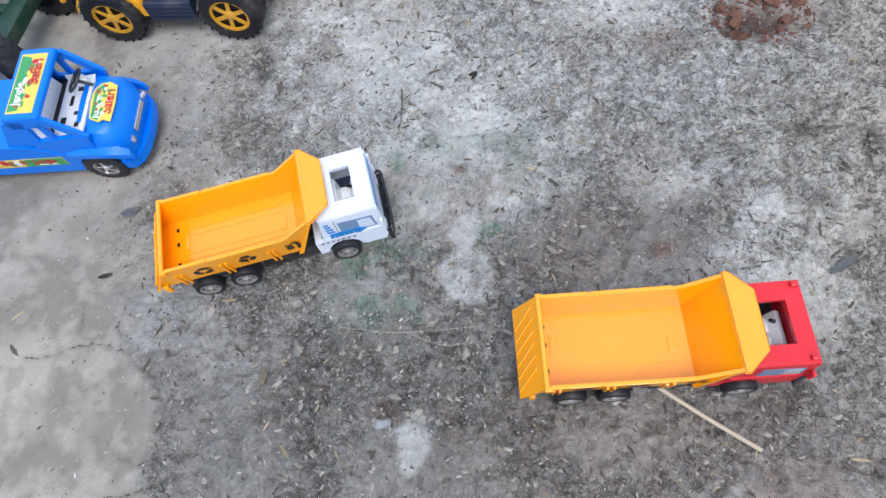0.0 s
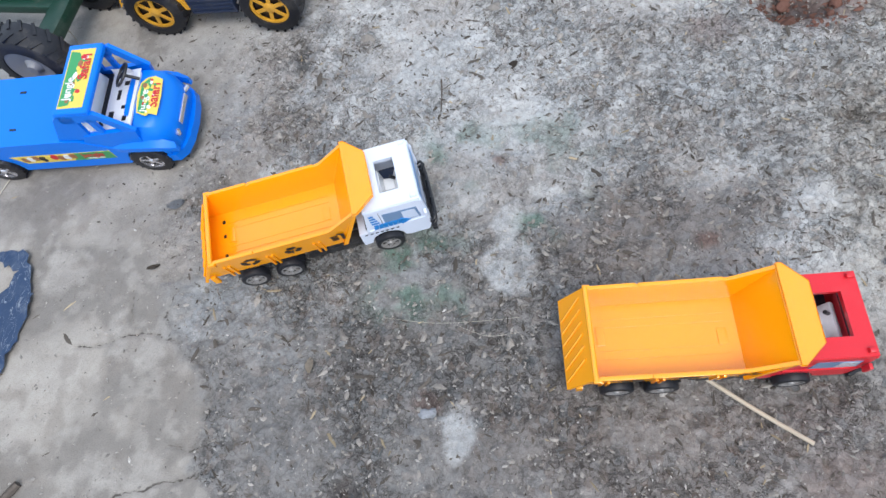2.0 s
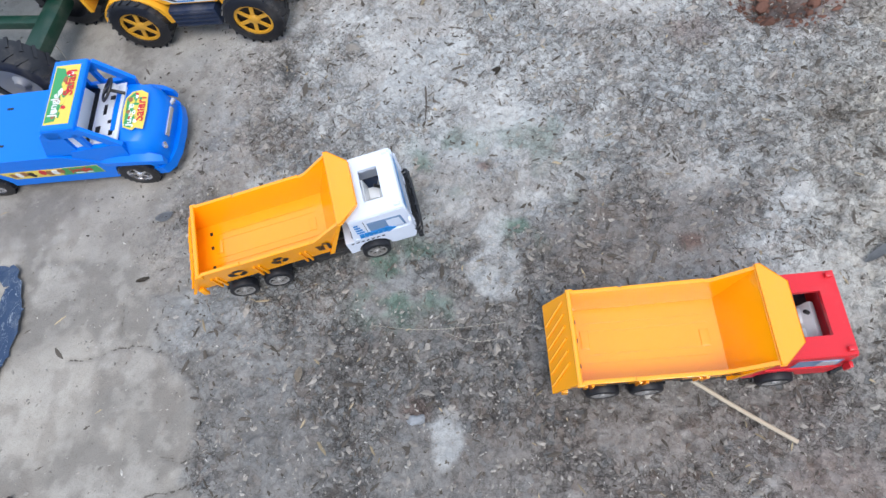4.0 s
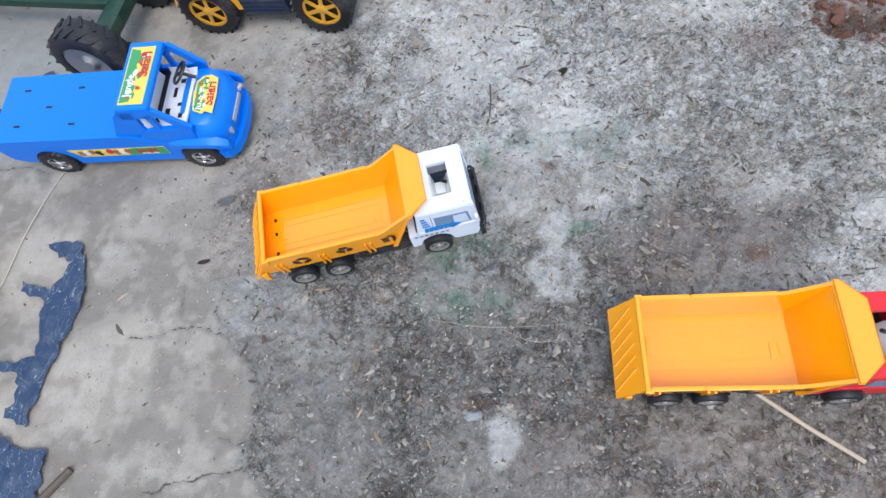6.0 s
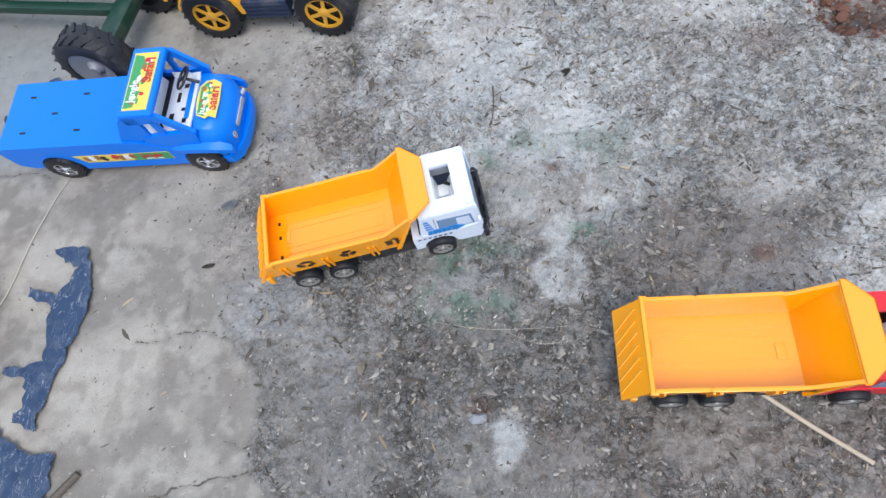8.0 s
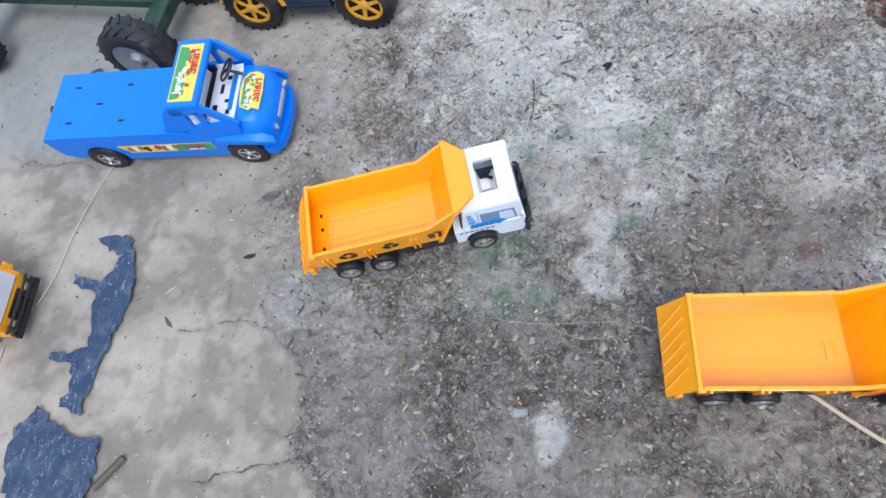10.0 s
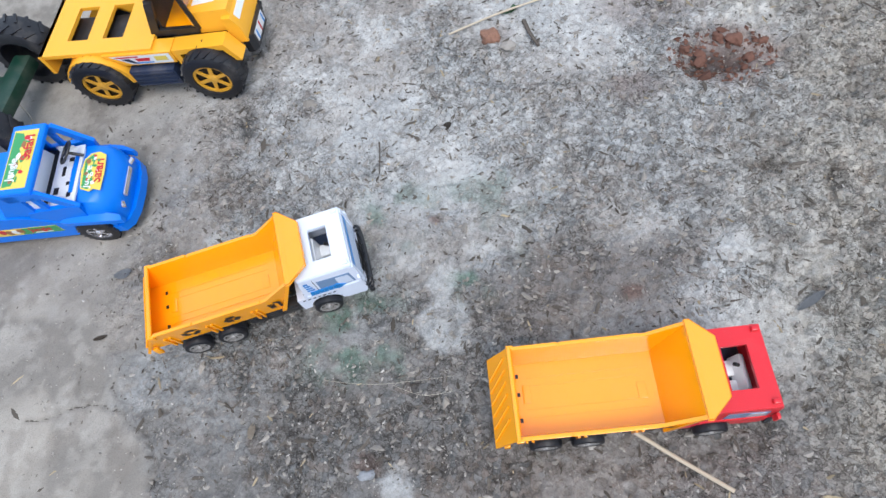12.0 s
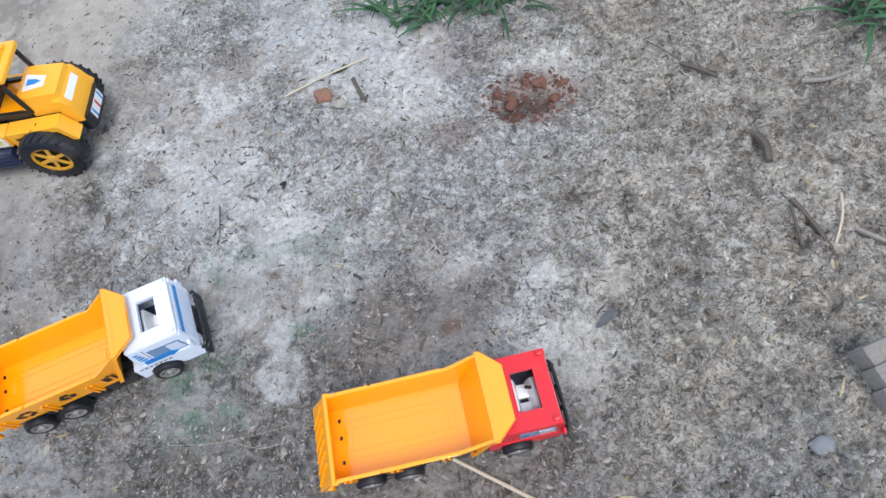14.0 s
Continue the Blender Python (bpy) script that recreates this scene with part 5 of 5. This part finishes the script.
def torn_sheet(name, outline, label, seed, jag=0.004, lift=0.0035):
    """A torn piece of polythene: a ragged outline filled with a wrinkled skin."""
    rnd = random.Random(seed)
    edge = []
    for i, (ax, ay) in enumerate(outline):
        bx, by = outline[(i + 1) % len(outline)]
        n = max(2, int(math.hypot(bx - ax, by - ay) / 0.005))
        for k in range(n):
            t = k / n
            j = jag if k else jag * 0.4
            edge.append(Vector((ax + (bx - ax) * t + rnd.uniform(-j, j) * 0.5, ay + (by - ay) * t + rnd.uniform(-j, j) * 0.5)))
    x0, x1 = min(p.x for p in edge), max(p.x for p in edge)
    y0, y1 = min(p.y for p in edge), max(p.y for p in edge)

    def inside(p):
        hit = False
        for a, b in zip(edge, edge[1:] + edge[:1]):
            if (a.y > p.y) != (b.y > p.y) and p.x < (b.x - a.x) * (p.y - a.y) / (b.y - a.y) + a.x:
                hit = not hit
        return hit
    pts = list(edge)
    g = 0.0042
    for i in range(int((x1 - x0) / g) + 1):
        for k in range(int((y1 - y0) / g) + 1):
            p = Vector((x0 + g * (i + rnd.uniform(0.2, 0.8)), y0 + g * (k + rnd.uniform(0.2, 0.8))))
            if inside(p):
                pts.append(p)
    from mathutils import geometry
    vs, _, fs, *_ = geometry.delaunay_2d_cdt(pts, [], [list(range(len(edge)))], 1, 1e-6)
    xs, ys = np.array([v.x for v in vs]), np.array([v.y for v in vs])
    base = soil(xs, ys)[0]
    ridge = np.abs(fbm(xs * 1.0 + ys * 0.6, ys * 0.35 - xs * 0.2, 70, 3, 90 + seed) - 0.5) * 2
    z = base + 0.0022 + lift * (1 - ridge) ** 3 + 0.003 * (fbm(xs, ys, 45, 3, 95 + seed) - 0.4)
    me = bpy.data.meshes.new(name)
    me.from_pydata([(float(a), float(b), float(c)) for a, b, c in zip(xs, ys, z)], [], [list(f) for f in fs])
    bm = bmesh.new()
    bm.from_mesh(me)
    bpy.data.meshes.remove(me)
    return tagged(link_mesh(name, bm, SHEET, 50), label, "plastic sheet")


torn_sheet("plastic_sheet", [(-0.547, 0.166), (-0.518, 0.151), (-0.488, 0.142), (-0.462, 0.147), (-0.457, 0.122), (-0.449, 0.06), (-0.46, 0.0), (-0.52, 0.0), (-0.536, 0.06), (-0.565, 0.114), (-0.562, 0.144)], "torn dark blue polythene sheet, creased and dusty", 1, 0.006, 0.005)
torn_sheet("plastic_strip", [(-0.558, 0.36), (-0.531, 0.366), (-0.508, 0.360), (-0.496, 0.335), (-0.484, 0.295), (-0.490, 0.25), (-0.496, 0.20), (-0.494, 0.162), (-0.514, 0.168), (-0.525, 0.166), (-0.519, 0.193), (-0.524, 0.212), (-0.559, 0.216), (-0.558, 0.224),
                             (-0.531, 0.226), (-0.515, 0.232), (-0.523, 0.264), (-0.532, 0.293), (-0.563, 0.302), (-0.567, 0.312), (-0.529, 0.307), (-0.52, 0.322), (-0.515, 0.342), (-0.535, 0.345)], "long torn strip of dark blue polythene on mud", 2, 0.0065, 0.004)
torn_sheet("plastic_scrap", [(-0.672, 0.60), (-0.66, 0.606), (-0.652, 0.597), (-0.664, 0.585), (-0.659, 0.566), (-0.672, 0.569), (-0.676, 0.585)], "small scrap of dark polythene by a wheel", 3, 0.003, 0.002)


def grass_tuft(x, y, n, spread, length, seed, label):
    rnd = random.Random(seed)
    bm = bmesh.new()
    for k in range(n):
        a, r = rnd.uniform(0, 6.28), spread * math.sqrt(rnd.random())
        px, py = x + r * math.cos(a), y + r * math.sin(a)
        L, d, w = length * rnd.uniform(0.5, 1.2), rnd.uniform(0, 6.28), rnd.uniform(0.0012, 0.0032)
        bend, z0 = rnd.uniform(0.5, 1.3), 0.0
        rows = []
        for i in range(7):
            t = i / 6
            out = L * math.sin(bend * t) / max(bend, 0.3) * 0.9
            up = L * (0.55 * t - 0.42 * bend * t * t) + 0.002
            ww = w * (1 - t ** 2) + 0.0002
            rows.append([bm.verts.new((px + out * math.cos(d) - s * ww * math.sin(d), py + out * math.sin(d) + s * ww * math.cos(d), max(up, 0.002) + abs(s) * 0.0008)) for s in (-1, 0, 1)])
        for p, q in zip(rows, rows[1:]):
            for i in range(2):
                bm.faces.new((p[i], p[i + 1], q[i + 1], q[i]))
    ob = link_mesh("grass_tuft", bm, GRASSM, 70)
    ob.location.z = height(x, y)
    return tagged(ob, label, "grass", "grass tufts", "stuff")


grass_tuft(0.18, 0.892, 60, 0.05, 0.075, 1, "tuft of dark green grass at the edge of the mud")
grass_tuft(0.30, 0.885, 45, 0.045, 0.07, 2, "sparse tuft of green grass blades")
grass_tuft(0.765, 0.775, 60, 0.05, 0.11, 3, "tuft of broad green grass blades")
grass_tuft(0.24, 0.95, 90, 0.09, 0.08, 4, "green grass growing beyond the mud")
grass_tuft(0.85, 0.88, 80, 0.08, 0.1, 5, "green grass growing beyond the soil")


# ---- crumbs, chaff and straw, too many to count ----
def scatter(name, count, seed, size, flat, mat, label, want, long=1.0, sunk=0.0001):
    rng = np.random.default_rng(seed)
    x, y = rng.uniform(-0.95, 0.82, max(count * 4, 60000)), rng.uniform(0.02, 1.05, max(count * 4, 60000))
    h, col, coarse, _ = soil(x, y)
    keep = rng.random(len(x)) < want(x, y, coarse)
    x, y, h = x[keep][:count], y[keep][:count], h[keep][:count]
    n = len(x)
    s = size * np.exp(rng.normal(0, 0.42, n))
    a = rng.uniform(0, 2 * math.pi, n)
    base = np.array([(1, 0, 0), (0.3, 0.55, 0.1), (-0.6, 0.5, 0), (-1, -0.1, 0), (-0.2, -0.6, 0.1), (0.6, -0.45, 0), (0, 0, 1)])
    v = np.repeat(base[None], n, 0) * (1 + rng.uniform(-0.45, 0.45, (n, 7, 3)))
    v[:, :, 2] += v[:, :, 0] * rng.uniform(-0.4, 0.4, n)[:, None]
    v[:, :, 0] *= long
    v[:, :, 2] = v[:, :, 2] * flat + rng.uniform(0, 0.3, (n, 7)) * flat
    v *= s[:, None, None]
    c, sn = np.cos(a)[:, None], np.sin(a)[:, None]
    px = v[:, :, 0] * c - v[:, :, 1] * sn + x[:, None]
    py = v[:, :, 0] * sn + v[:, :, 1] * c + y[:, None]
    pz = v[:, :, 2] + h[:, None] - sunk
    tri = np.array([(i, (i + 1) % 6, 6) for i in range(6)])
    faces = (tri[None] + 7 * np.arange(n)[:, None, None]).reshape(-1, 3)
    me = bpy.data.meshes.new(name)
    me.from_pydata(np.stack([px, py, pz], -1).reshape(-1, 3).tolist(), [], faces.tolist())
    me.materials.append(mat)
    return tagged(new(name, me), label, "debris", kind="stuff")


scatter("soil_crumbs", 19000, 1, 0.0010, 0.7, CRUMB, "loose crumbs of grey-brown soil", lambda x, y, c: 0.05 + 0.9 * c + 0.3 * ((x > -0.48) & (c < 0.5)), 1.3)
scatter("pale_crumbs", 3400, 5, 0.0008, 0.5, piece("pale_crumb", (0.48, 0.455, 0.42), 0.25), "pale dried flecks of mud", lambda x, y, c: 0.04 + 0.95 * c, 1.5)
scatter("dark_chaff", 4200, 2, 0.0011, 0.35, CHAFF, "dark scraps of chaff and leaf", lambda x, y, c: 0.05 + 0.7 * c + 0.75 * ((x > -0.45) & (c < 0.5) & (y > 0.4)), 1.5)
scatter("straw_bits", 700, 3, 0.0013, 0.3, STRAWM, "short bits of dry straw", lambda x, y, c: 0.05 + 0.9 * c, 3.2)
scatter("mud_flakes", 14000, 6, 0.0019, 0.6, piece("mud_flake", (0.30, 0.275, 0.245), 0.3), "curled chips of dried grey mud", lambda x, y, c: 0.02 + 0.95 * c, 1.15, 0.0009)
# dark slivers added as the small crescents of shade beside the flakes
scatter("cleft_shade", 10500, 8, 0.0013, 0.22, piece("flake_shade", (0.11, 0.095, 0.08), 0.4), "dark slivers standing for the shade between the flakes", lambda x, y, c: 0.02 + 0.95 * c, 2.4)
scatter("clay_crumbs", 500, 7, 0.0024, 0.7, CLAY, "reddish crumbs of clay round a hole", lambda x, y, c: 1.0 * (((x - 0.32) / 0.06) ** 2 + ((y - 0.705) / 0.04) ** 2 < 1), 1.1)
